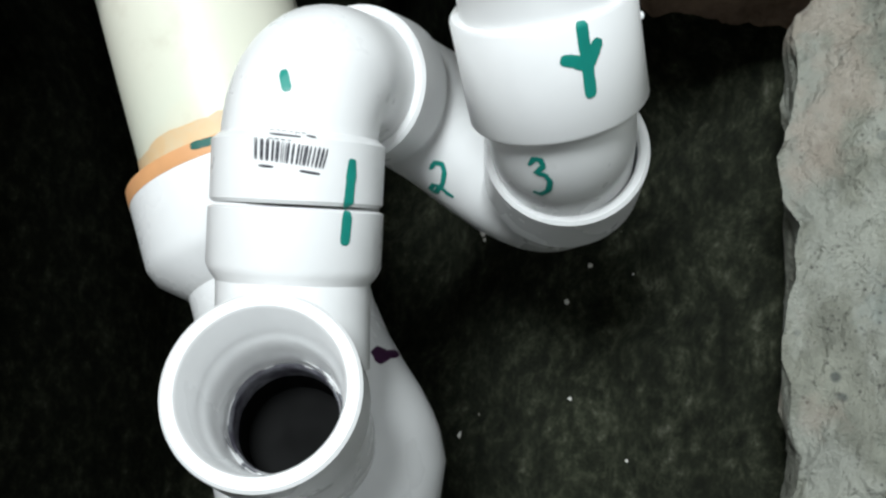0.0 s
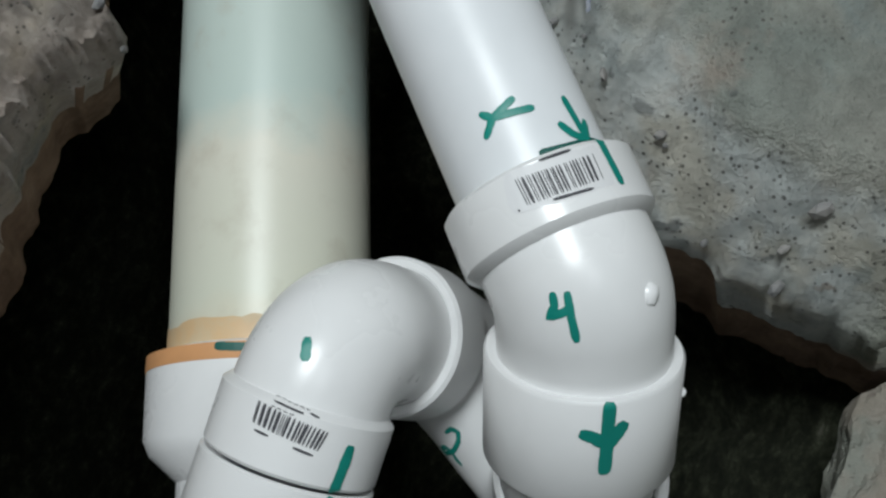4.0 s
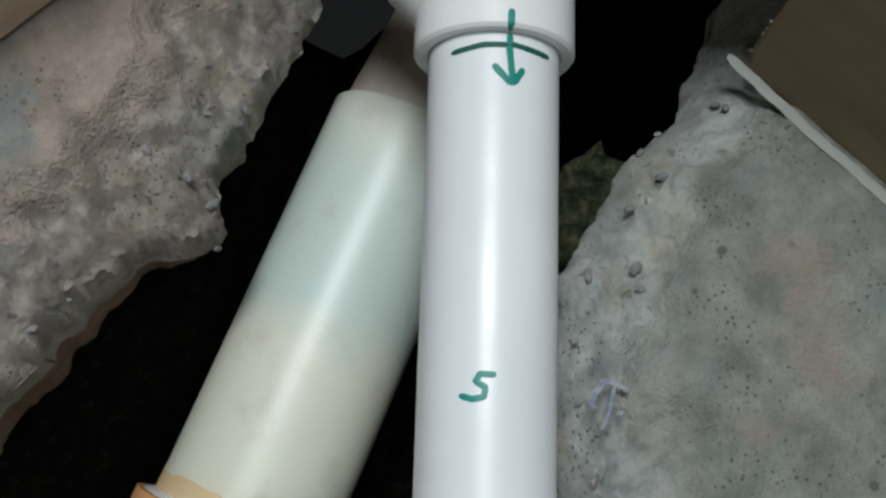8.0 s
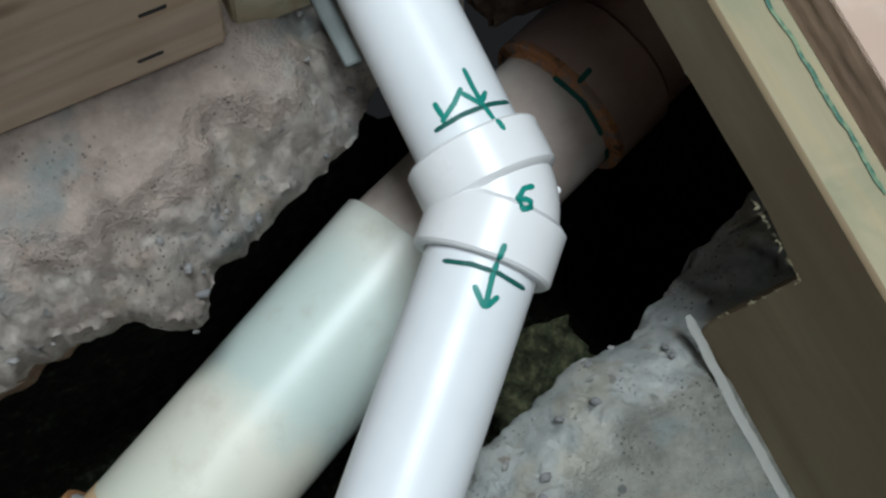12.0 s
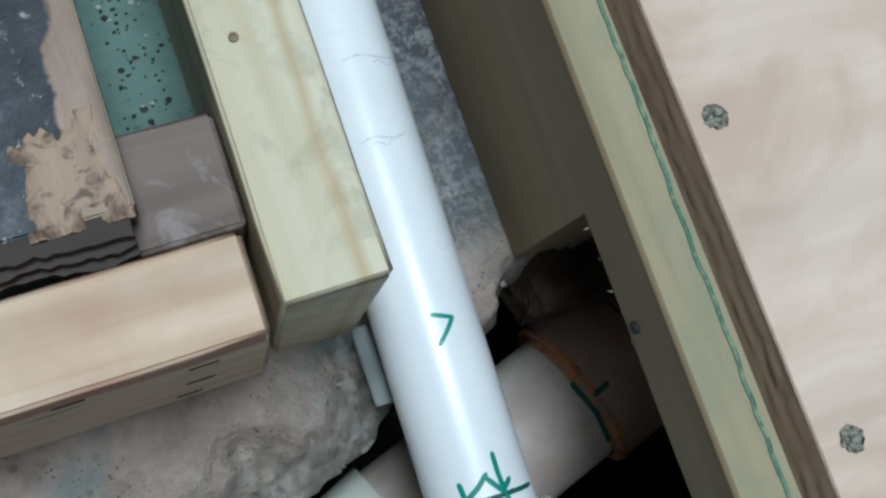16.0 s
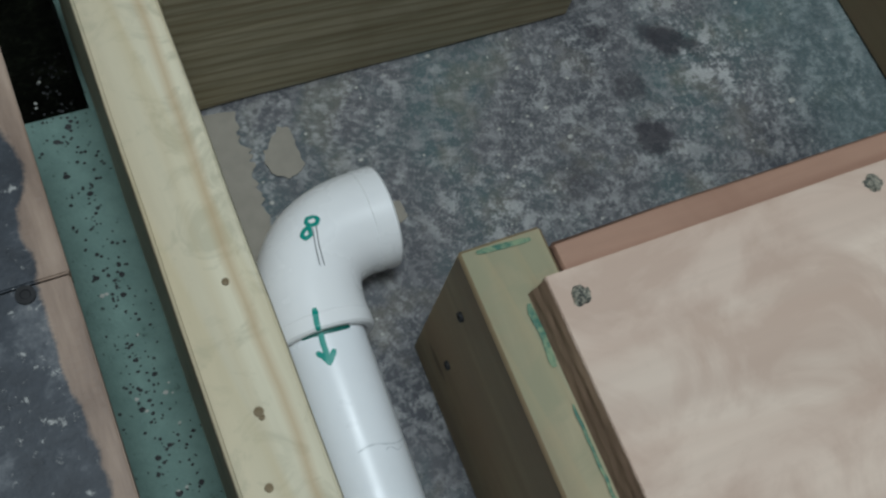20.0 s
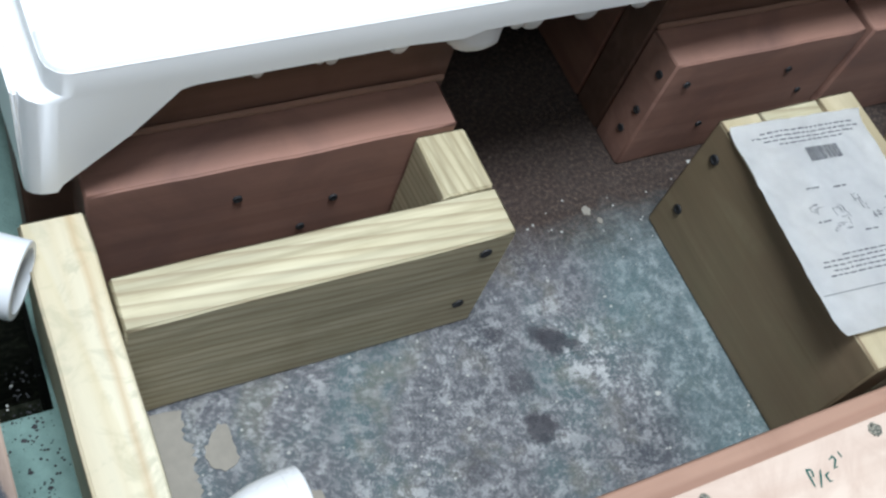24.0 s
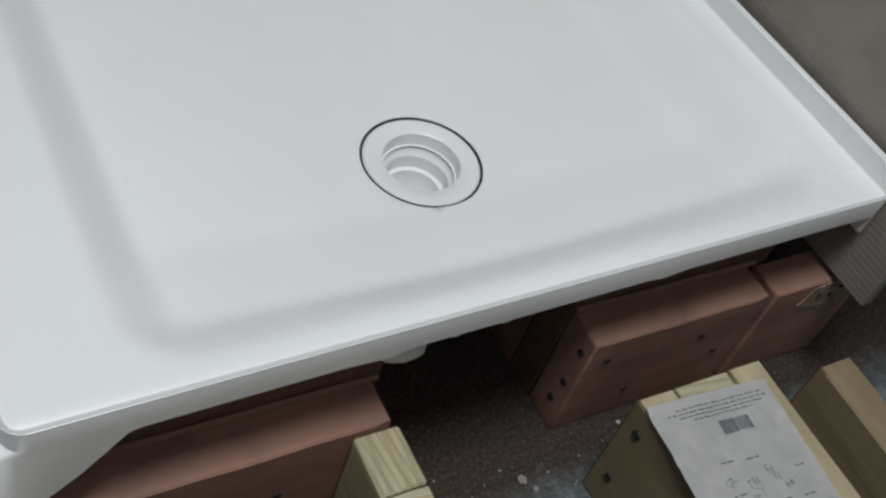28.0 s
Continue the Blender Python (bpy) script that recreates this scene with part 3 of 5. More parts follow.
# ---- the floor slab with the hole broken through it ----
HOLE = [(-0.62, -0.44), (-0.3, -0.43), (-0.226, -0.424), (-0.19, -0.416), (-0.157, -0.414), (-0.131, -0.415), (-0.107, -0.43), (-0.089, -0.412),
        (-0.065, -0.402), (-0.043, -0.394), (-0.007, -0.382), (0.014, -0.362), (0.034, -0.357), (0.055, -0.356), (0.07, -0.346), (0.083, -0.328), (0.16, -0.32), (0.26, -0.33),
        (0.26, -0.462), (0.16, -0.487), (0.131, -0.497), (0.1, -0.5085), (0.084, -0.514), (0.065, -0.521), (0.033, -0.519), (0.003, -0.53), (-0.018, -0.534), (-0.06, -0.562),
        (-0.092, -0.603), (-0.105, -0.63), (-0.112, -0.67), (-0.113, -0.74), (-0.113, -0.9), (-0.62, -0.9)]


def edge_distance(x, y):
    """Metres from the hole's edge: above 0 on the slab, below 0 over the hole."""
    best, inside = 9.0, False
    for (ax, ay), (bx, by) in zip(HOLE, HOLE[1:] + HOLE[:1]):
        dx, dy = bx - ax, by - ay
        k = max(0.0, min(1.0, ((x - ax) * dx + (y - ay) * dy) / (dx * dx + dy * dy)))
        best = min(best, math.hypot(x - ax - k * dx, y - ay - k * dy))
        if (ay > y) != (by > y) and x < ax + dx * (y - ay) / dy:
            inside = not inside
    return -best if inside else best


def rough(x, y, z, scale, octaves=4):
    return noise.fractal(Vector((x, y, z)) * scale, 0.8, 2.1, octaves)


def slab_mesh(x0, x1, y0, y1, step):
    bm = bmesh.new()
    nx, ny = round((x1 - x0) / step), round((y1 - y0) / step)
    grid = {}

    def edge(x, y):
        return edge_distance(x, y) + 0.004 * rough(x, y, 0, 55, 3)

    for i in range(nx + 1):
        for j in range(ny + 1):
            x, y = x0 + i * (x1 - x0) / nx, y0 + j * (y1 - y0) / ny
            near = edge_distance(x, y)
            if near < -0.03:
                grid[i, j] = None
                continue
            d = edge(x, y)
            north = y > -0.5
            top = 0.012 * max(0.0, min(1.0, (-0.01 - x) / 0.03)) * max(0.0, min(1.0, (-0.25 - y) / 0.06)) if north else 0.004
            width = (0.036 if north else 0.042) + 0.02 * rough(x, y, 7, 22, 2)
            if x > 0.02 and north:
                width = 0.01
            if d > width:
                z = top + 0.0007 * rough(x, y, 1, 60) + 0.0009 * rough(x, y, 9, 8, 2) + 0.0009 * min(0, 0.35 + rough(x, y, 12, 90, 2))
            elif d > 0:
                k = d / width
                lump = 0.009 * rough(x, y, 2, 45) + 0.0062 * rough(x, y, 5, 130, 2) + 0.005 * (0.28 - abs(noise.noise(Vector((x, y, 0.3)) * 130)))
                drop = 1.4 if north else 2.2
                z = top - 0.038 * (1 - k) ** drop - 0.006 * (1 - k) ** 0.5 + lump * min(1, 2.5 * (1 - k)) * (1.0 if north else 0.36)
            elif d > -1.5 * step:
                gx, gy = edge(x + 0.003, y) - edge(x - 0.003, y), edge(x, y + 0.003) - edge(x, y - 0.003)
                g = math.hypot(gx, gy) or 1.0
                x, y = x - gx / g * d, y - gy / g * d
                z = -0.046 + 0.004 * rough(x, y, 6, 60)
            else:
                grid[i, j] = None
                continue
            grid[i, j] = bm.verts.new((x, y, z))
    for i in range(nx):
        for j in range(ny):
            c = [grid[i, j], grid[i + 1, j], grid[i + 1, j + 1], grid[i, j + 1]]
            if all(c):
                bm.faces.new(c)
            elif sum(1 for q in c if q) == 3:
                bm.faces.new([q for q in c if q])
    rim = [e for e in bm.edges if len(e.link_faces) == 1 and all(v.co.z < -0.012 for v in e.verts)]
    for lower in (0.022, 0.03):
        out = bmesh.ops.extrude_edge_only(bm, edges=rim)["geom"]
        for v in (q for q in out if isinstance(q, bmesh.types.BMVert)):
            v.co.z -= lower + 0.003 * rough(v.co.x, v.co.y, 4, 40)
            v.co.y += (0.0105 - 0.006 * max(0.0, min(1.0, (-0.1 - v.co.x) / 0.07)) if v.co.y > -0.46 else -0.006) + 0.0008 * rough(v.co.x, v.co.y, 11, 60, 2)
        rim = [q for q in out if isinstance(q, bmesh.types.BMEdge)]
    return bm


floor = tagged(new("floor"), "worn painted concrete floor slab with a broken trench", "floor", kind="structure")
slab = part("slab_surface", slab_mesh(-0.62, 0.3, -0.9, -0.24, 0.0019), CONCRETE, floor, smooth=75)
slab.data.materials.append(EARTH)
for p in slab.data.polygons:
    if p.center.z < -0.058:
        p.material_index = 1
flat = bmesh.new()
for x0, x1, y0, y1 in ((-2.0, 2.0, -0.24, 0.02), (-0.042, 2.0, 0.02, 2.6), (-2.0, -0.4, 0.02, 2.6), (-0.4, -0.042, 0.16, 2.6), (-2.0, -0.62, -2.0, -0.24), (0.3, 2.0, -2.0, -0.24), (-0.62, 0.3, -2.0, -0.9)):
    flat.faces.new([flat.verts.new(p) for p in ((x0, y0, 0), (x1, y0, 0), (x1, y1, 0), (x0, y1, 0))])
part("floor_surface", flat, CONCRETE, floor, smooth=0)


# hole added to turn this corner black where flat floor would be lit
hole = bmesh.new()
low = [hole.verts.new(p) for p in ((-0.4, 0.02, -0.3), (-0.042, 0.02, -0.3), (-0.042, 0.16, -0.3), (-0.4, 0.16, -0.3))]
rim = [hole.verts.new((v.co.x, v.co.y, 0.0)) for v in low]
hole.faces.new(low)
for k in range(4):
    hole.faces.new((low[k], low[(k + 1) % 4], rim[(k + 1) % 4], rim[k]))
part("floor_opening", hole, SOIL, floor, "dark open hole beside the sleeper", smooth=0)


def pit_mesh():
    bm = bmesh.new()
    grid = {}
    for i in range(61):
        for j in range(46):
            x, y = -0.7 + i * 0.0175, -0.95 + j * 0.0145
            z = -0.23 + 0.012 * rough(x, y, 4, 30) + 0.006 * rough(x, y, 8, 120, 3) - 0.16 * max(0.0, min(1.0, (y + 0.66) / 0.12)) + 0.11 * max(0.0, min(1.0, (-0.672 - y) / 0.06))
            wall = max(0.0, edge_distance(x, y) - 0.002)
            grid[i, j] = bm.verts.new((x, y, min(-0.1, z + 3 * wall)))
    for i in range(60):
        for j in range(45):
            bm.faces.new((grid[i, j], grid[i + 1, j], grid[i + 1, j + 1], grid[i, j + 1]))
    return bm


pit = tagged(new("ground"), "dark damp soil at the bottom of the trench", "soil", kind="structure")
soil_top = part("soil_surface", pit_mesh(), SOIL, pit, smooth=180)


def rock(name, x0, x1, y0, y1, z0, z1, amount, step, mat, parent=None, label="", tilt=0.0, undercut=0.0, slant=0.0):
    bm = box_bm(x0, x1, y0, y1, z0, z1, 0)
    n = max(2, int(max(x1 - x0, y1 - y0) / step))
    bmesh.ops.subdivide_edges(bm, edges=bm.edges[:], cuts=n, use_grid_fill=True)
    for v in bm.verts:
        c = v.co.copy()
        v.co.z += tilt * (y1 - c.y) * (c.z > (z0 + z1) / 2)
        v.co.y -= undercut * (z1 - c.z)
        v.co.x += slant * (y1 - c.y) * (c.x - x0) / (x1 - x0)
        v.co += noise.noise_vector(c * 30) * amount + noise.noise_vector(c * 90) * amount * 0.5 + noise.noise_vector(c * 260) * amount * 0.3
    return part(name, bm, mat, parent, label, smooth=0)


footing = thing("concrete_footing", "rough grey concrete footing beside the trench", "concrete")
rock("footing_block", -0.62, -0.126, -0.94, -0.714, -0.3, -0.066, 0.0055, 0.0045, CONCRETE, footing, tilt=0.5, undercut=0.3, slant=0.9)

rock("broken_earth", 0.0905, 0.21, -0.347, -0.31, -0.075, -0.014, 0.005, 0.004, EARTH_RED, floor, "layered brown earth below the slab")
moss_bank = thing("soil_clump", "clump of green mossy soil against the trench side", "soil")
rock("clump", 0.01, 0.066, -0.55, -0.497, -0.2, -0.102, 0.009, 0.004, MOSS, moss_bank)

# ---- the room round it ----
for name, x0, x1, y0, y1, z0, z1 in (("wall_west", -2.1, -2.0, -2.1, 2.7, -0.1, 2.4), ("wall_east", 2.0, 2.1, -2.1, 2.7, -0.1, 2.4),
                                     ("wall_south", -2.0, 2.0, -2.1, -2.0, -0.1, 2.4), ("wall_north", -2.0, 2.0, 2.6, 2.7, -0.1, 2.4)):
    tagged(part(name, box_bm(x0, x1, y0, y1, z0, z1, 0), PAINT, smooth=0), "plain matt painted room wall", "wall", kind="structure")
tagged(part("ceiling", box_bm(-2.1, 2.1, -2.1, 2.7, 2.4, 2.5, 0), PAINT, smooth=0), "plain grey painted ceiling", "ceiling", kind="structure")
# housings above the view, one for the main lamp, one for the added fill
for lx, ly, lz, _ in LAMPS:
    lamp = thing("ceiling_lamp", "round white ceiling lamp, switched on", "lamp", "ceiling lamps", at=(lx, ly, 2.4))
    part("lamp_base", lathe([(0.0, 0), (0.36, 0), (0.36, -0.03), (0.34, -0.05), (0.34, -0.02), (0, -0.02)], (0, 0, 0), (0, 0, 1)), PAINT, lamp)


# ---- pipes and fittings ----
R_PIPE, R_HUB, R_BODY = 0.0232, 0.0287, 0.0262


def pipe(name, label, a, b, r, mat, wall=0.0035, group="numbered drain pipes"):
    ob = thing(name, label, "pipe", group)
    d = Vector(b) - Vector(a)
    n = d.length
    part("tube", lathe([(r - wall, 0), (r - 0.0006, 0), (r, 0.0006), (r, n * 0.25), (r, n * 0.5), (r, n * 0.75), (r, n - 0.0006), (r - 0.0006, n), (r - wall, n)], a, d, 56, closed=True), mat, ob)
    return ob


def socket(parent, origin, axis, length, outer=R_HUB, inner=R_PIPE + 0.0002, mat=None, label=""):
    return part("socket", hub_bm(Vector(origin), Vector(axis), length, outer, inner), mat or PVC, parent, label)


B5, D5 = Vector((-0.082, -0.55, 0.0165)), Vector((0.724, 0.687, 0.062)).normalized()
J6 = Vector((0.0236, -0.4498, 0.0262))
J7 = J6 + Vector((-0.0021, 0, 0))
D7 = Vector((0.0314, 1, -0.0055)).normalized()
R_7 = 0.0227
E4 = B5 - D5 * 0.082
E8 = J7 + D7 * 0.3
pipe7 = pipe("drain_pipe", "straight white PVC drain pipe marked 7 in green", J7 + D7 * 0.01, E8, R_7, PVC_PIPE)
pipe5 = pipe("drain_pipe", "straight white PVC drain pipe marked 5 in green", B5 - D5 * 0.07, J6 - D5 * 0.01, R_PIPE, PVC_PIPE)

# elbow marked 8: a quarter bend whose open mouth faces along the wall
elbow8 = thing("pipe_elbow", "white PVC quarter-bend elbow marked 8, open at one end", "pipe elbow", "pipe elbows")
K8 = E8 + D7 * 0.046
part("bend", sweep(fillet([E8 - D7 * 0.006, K8, K8 + Vector((0.053, 0, 0))], 0.044, 20), R_HUB - 0.0004, 48, caps=False), PVC, elbow8)
socket(elbow8, E8 - D7 * 0.001, -D7, 0.0105)
socket(elbow8, K8 + Vector((0.04, 0, 0)), (1, 0, 0), 0.0145)

# elbow marked 6: an eighth bend between pipes 5 and 7
elbow6 = thing("pipe_elbow", "white PVC eighth-bend elbow marked 6 in green", "pipe elbow", "pipe elbows")
part("bend", sweep(fillet([J7 + D7 * 0.012, (J6 + J7) / 2, J6 - D5 * 0.012], 0.012, 10), 0.0256, 40), PVC, elbow6)
socket(elbow6, J7 + D7 * 0.0045, D7, 0.0215)
socket(elbow6, J6 - D5 * 0.0045, -D5, 0.024)

# elbow marked 4, coupling with the arrow, elbow marked 3
C4, C3 = Vector((-0.159, -0.6195, -0.0005)), Vector((-0.189, -0.6315, -0.0335))
DC = (C3 - C4).normalized()
elbow4 = thing("pipe_elbow", "white PVC eighth-bend elbow marked 4 with barcode sticker", "pipe elbow", "pipe elbows")
part("bend", sweep(fillet([E4 + D5 * 0.004, E4 - D5 * 0.012, C4 - DC * 0.004, C4 + DC * 0.012], 0.02, 10), 0.0252, 40), PVC, elbow4)
socket(elbow4, E4 + D5 * 0.001, D5, 0.0198)
coupling = thing("pipe_coupling", "white PVC coupling with a green arrow drawn on it", "pipe coupling")
part("sleeve", lathe([(R_BODY - 0.003, 0.0005), (R_HUB - 0.0008, 0.0), (R_HUB, 0.001), (R_HUB, 0.0345), (R_HUB - 0.0008, 0.0355), (R_BODY - 0.002, 0.0335)], C4 + DC * 0.003, DC, 56), PVC, coupling)
TB = Vector((-0.188, -0.6357, -0.0565))
elbow3 = thing("pipe_elbow", "white PVC street elbow marked 3 in green", "pipe elbow", "pipe elbows")
part("bend", sweep(fillet([C3 - DC * 0.016, C3 - DC * 0.002, TB + Vector((0, 0, -0.02))], 0.019, 14), 0.0244, 48), PVC, elbow3)

# trap elbow marked 2 and elbow marked 1
TA = Vector((-0.1654, -0.5572, -0.0659))
DA = Vector((0.283, -0.381, -0.88)).normalized()
trap = thing("pipe_elbow", "white PVC return-bend trap marked 2, low in the trench", "pipe elbow", "pipe elbows")
part("bend", sweep(fillet([TA + DA * 0.017, TA + DA * 0.045, TB + Vector((0.004, 0.006, -0.064)), TB + Vector((0, 0, -0.024))], 0.03, 14), R_BODY, 48), PVC, trap)
socket(trap, TB + Vector((0, 0, -0.026)), Vector((0.05, 0.03, 1)), 0.026, 0.0287, 0.0245)
socket(trap, TA + DA * 0.021, -DA, 0.021, 0.0287, 0.0245)
H1, DH = Vector((-0.196, -0.5452, -0.0425)), Vector((-0.955, -0.04, -0.29)).normalized()
elbow1 = thing("pipe_elbow", "white PVC quarter-bend elbow marked 1 with barcode", "pipe elbow", "pipe elbows")
part("bend", sweep(fillet([H1 + DH * 0.006, H1 - DH * 0.0219, TA + DA * 0.014], 0.031, 18), [R_BODY - 0.0002] * 14 + [R_BODY - 0.0002 - 0.00025 * k for k in range(7)], 48), PVC, elbow1)
socket(elbow1, H1 + DH * 0.001, DH, 0.0225)
bushing = thing("pipe_coupling", "short white PVC bushing with a green alignment line", "pipe coupling")
J1 = H1 + DH * 0.0245
part("sleeve", lathe([(R_BODY - 0.003, 0.001), (R_HUB - 0.0008, 0), (R_HUB + 0.0004, 0.0008), (R_HUB + 0.0004, 0.019), (R_HUB - 0.001, 0.022), (R_BODY - 0.0005, 0.0245), (R_BODY - 0.001, 0.026)], J1, DH, 56), PVC, bushing)
tee = thing("pipe_tee", "white PVC tee with an empty socket facing upwards", "pipe tee")
TC, DT = Vector((-0.2845, -0.5497, -0.0155)), Vector((0.1, 0.03, 0.98)).normalized()
NK = J1 + DH * 0.024
NE = TC - DT * 0.054
way = (NE - NK).normalized()
branch = sweep([NK, NK + way * 0.006, NE - way * 0.036], R_BODY - 0.0005, 44, caps=False)
branch.verts.ensure_lookup_table()
for v in branch.verts[-44:]:  # the inner end meets the upright run
    for _ in range(40):
        off = v.co - TC
        if (off - DT * off.dot(DT)).length < 0.0247:
            break
        v.co += way * 0.0004
part("branch", branch, PVC, tee)
part("run", lathe([(R_BODY - 0.001, -0.029), (R_BODY, -0.034), (R_BODY, -0.06), (0.0255, -0.078), (0.019, -0.078), (0.0185, -0.034)], TC, DT, 48), PVC, tee)
part("socket", lathe([(0.0183, -0.0405), (0.0196, -0.0395), (0.0201, -0.03), (0.0206, -0.0245), (0.0216, -0.0205), (0.0232, -0.0175), (0.0245, -0.001), (0.0253, 0), (0.0285, 0), (0.0296, -0.0012), (0.0296, -0.022), (0.0282, -0.027), (R_BODY - 0.001, -0.031)], TC, DT, 64), PVC, tee)
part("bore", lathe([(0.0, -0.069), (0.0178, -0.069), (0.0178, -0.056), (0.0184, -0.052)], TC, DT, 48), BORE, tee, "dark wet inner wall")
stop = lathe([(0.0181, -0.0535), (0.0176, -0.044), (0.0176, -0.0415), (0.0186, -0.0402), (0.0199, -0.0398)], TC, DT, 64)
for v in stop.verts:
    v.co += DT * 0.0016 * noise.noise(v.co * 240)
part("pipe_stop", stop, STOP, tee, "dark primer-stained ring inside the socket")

# the old drain line below
OA, OD = Vector((-0.06, -0.455, -0.124)), Vector((0.917, 0.39, 0.072)).normalized()
R_OLD = 0.0415


def on_old(k):
    return OA + OD * k


HUB = on_old(0.19) + Vector((0.005, -0.0103, 0))
HD = (HUB - on_old(0.06)).normalized()
old_pipe = pipe("old_drain_pipe", "old pale green-white drain pipe, stained and matt", on_old(-0.135), on_old(0.074), R_OLD, PVC_OLD, 0.005, "")
old_pipe2 = pipe("old_drain_pipe", "dull cream drain pipe stub, primer-stained", on_old(0.055), HUB, R_OLD - 0.0025, PVC_CREAM, 0.005, "")
old_hub = thing("old_pipe_hub", "pinkish drain hub with an orange primer ring", "pipe coupling")
part("sleeve", hub_bm(HUB + HD * 0.042, -HD, 0.042, 0.0455, 0.0392), PVC_DIM, old_hub)
part("sleeve_back", hub_bm(HUB + HD * 0.041, HD, 0.16, 0.0425, 0.038), PVC_DIM, old_hub)
part("primer_ring", lathe([(0.0395, -0.004), (0.0397, -0.0002), (0.0457, -0.0003), (0.0458, 0.003), (0.0456, 0.0035)], HUB, HD, 56), SMEARED, old_hub, "smeared orange primer")
reducer = thing("old_reducer", "white reducing coupling with an orange primer lip", "pipe coupling")
LIP = on_old(-0.13)
part("sleeve", lathe([(0.040, 0.004), (0.0485, 0.0), (0.0495, -0.001), (0.0495, -0.032), (0.047, -0.038), (0.036, -0.048), (0.036, -0.06)], LIP, OD, 64), PVC, reducer)
smear = lathe([(0.0412, 0.0125), (0.0417, 0.0125), (0.0419, 0.008), (0.042, 0.0)], LIP, OD, 64)
for v in smear.verts:
    v.co += OD * (0.004 * noise.noise(v.co * 60) + 0.0015 * noise.noise(v.co * 300)) * (1 if (v.co - LIP).dot(OD) > 0.01 else 0)
part("primer_smear", smear, TAN_PRIMER, reducer, "dried tan primer smear")
part("primer_lip", lathe([(0.0405, 0.001), (0.0424, 0.0012), (0.0497, 0.0008), (0.0498, -0.005), (0.0496, -0.0055)], LIP, OD, 64), ORANGE, reducer, "orange primer")
part("neck", sweep([LIP - OD * 0.045, LIP - OD * 0.1], 0.0362, 48), PVC, reducer)
part("bell", lathe([(0.0362, -0.07), (0.0378, -0.085), (0.0405, -0.097), (0.0438, -0.109), (0.0458, -0.12), (0.0462, -0.128), (0.0448, -0.14), (0.037, -0.156), (0.03, -0.168)], LIP, OD, 56), PVC, reducer)

# ---- timber ----


def board(name, label, x0, x1, y0, y1, z0, z1, mat, group="", bevel=0.002):
    ob = thing(name, label, "board", group)
    eased(part("timber", box_bm(x0, x1, y0, y1, z0, z1, bevel, 14, 0.0009), mat, ob))
    return ob


board("long_sleeper", "pale yellow treated pine board standing on edge", -0.0395, -0.0008, -0.330, 0.086, 0.0, 0.127, PINE_Y, "treated boards")
board("cross_sleeper", "whitish sawn pine board on edge with dark nail holes", -0.36, -0.0445, -0.3365, -0.3005, 0.012, 0.127, WHITE_X, "treated boards")
board("front_joist", "pale striped treated pine board standing on edge", 0.0004, 0.2595, 0.0, 0.0375, 0.0, 0.127, PINE_X, "treated boards")
board("short_block", "short pale treated pine block with striped end grain", 0.2215, 0.2597, 0.0385, 0.0895, 0.0, 0.1265, BLOCK_Y, "treated boards")
board("old_joist", "reddish old pine joist lying below the tray", 0.0004, 0.2545, 0.0905, 0.13, 0.0, 0.131, RED_X, "old joists")
bearer = board("tray_bearer", "dark reddish bearer carrying the tray edge", -0.03, 0.262, 0.131, 0.168, 0.0, 0.18, BROWN_X, "old joists")
board("old_joist", "reddish old pine joist lying below the tray", 0.4505, 0.652, 0.1005, 0.14, 0.0, 0.131, RED_X, "old joists")
bearer2 = board("tray_bearer", "dark reddish bearer carrying the tray edge", 0.4505, 0.68, 0.141, 0.178, 0.0, 0.18, BROWN_X, "old joists")
board("side_joist", "reddish old pine joist running back beneath the tray", 0.4505, 0.488, 0.179, 0.62, 0.0, 0.178, RED_Y, "old joists")
board("old_joist", "reddish old pine joist lying below the tray", 0.6585, 0.79, 0.0985, 0.138, 0.0, 0.131, RED_X, "old joists")
board("side_board", "olive treated pine board beside the labelled box", 0.64, 0.678, -0.2, 0.02, 0.0, 0.136, OLIVE_Y, "treated boards")


for ob, x0, x1, y in ((bearer, 0.002, 0.258, 0.131), (bearer2, 0.452, 0.66, 0.141)):
    part("bead", box_bm(x0, x1, y - 0.0042, y - 0.0006, 0.1318, 0.1372, 0.0012, 12, 0.0007), RIM_X, ob, "pale ragged bead along the foot")


def notched_rim():
    """Rim board with a long notch sawn out of its lower edge where it bridges the trench."""
    outline = [(-0.172, 0), (-0.172, 0.14), (-0.9, 0.14), (-0.9, 0), (-0.532, 0), (-0.5295, 0.016), (-0.5308, 0.055), (-0.5306, 0.1005), (-0.5045, 0.1045), (-0.42, 0.1035), (-0.325, 0.106), (-0.322, 0)]
    bm = bmesh.new()
    a = [bm.verts.new((0.081 - 0.0024 * z / 0.14, y, z)) for y, z in outline]
    b = [bm.verts.new((0.119, y, z)) for y, z in outline]
    bm.faces.new(a)
    bm.faces.new(b[::-1])
    for k in range(len(a)):
        bm.faces.new((a[k], b[k], b[(k + 1) % len(a)], a[(k + 1) % len(a)]))
    bmesh.ops.bevel(bm, geom=bm.edges[:], offset=0.0015, segments=1, affect="EDGES")
    return bm


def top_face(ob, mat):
    """Gives the upward face of a board its own paler surface."""
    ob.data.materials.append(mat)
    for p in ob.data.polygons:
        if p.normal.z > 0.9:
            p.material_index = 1


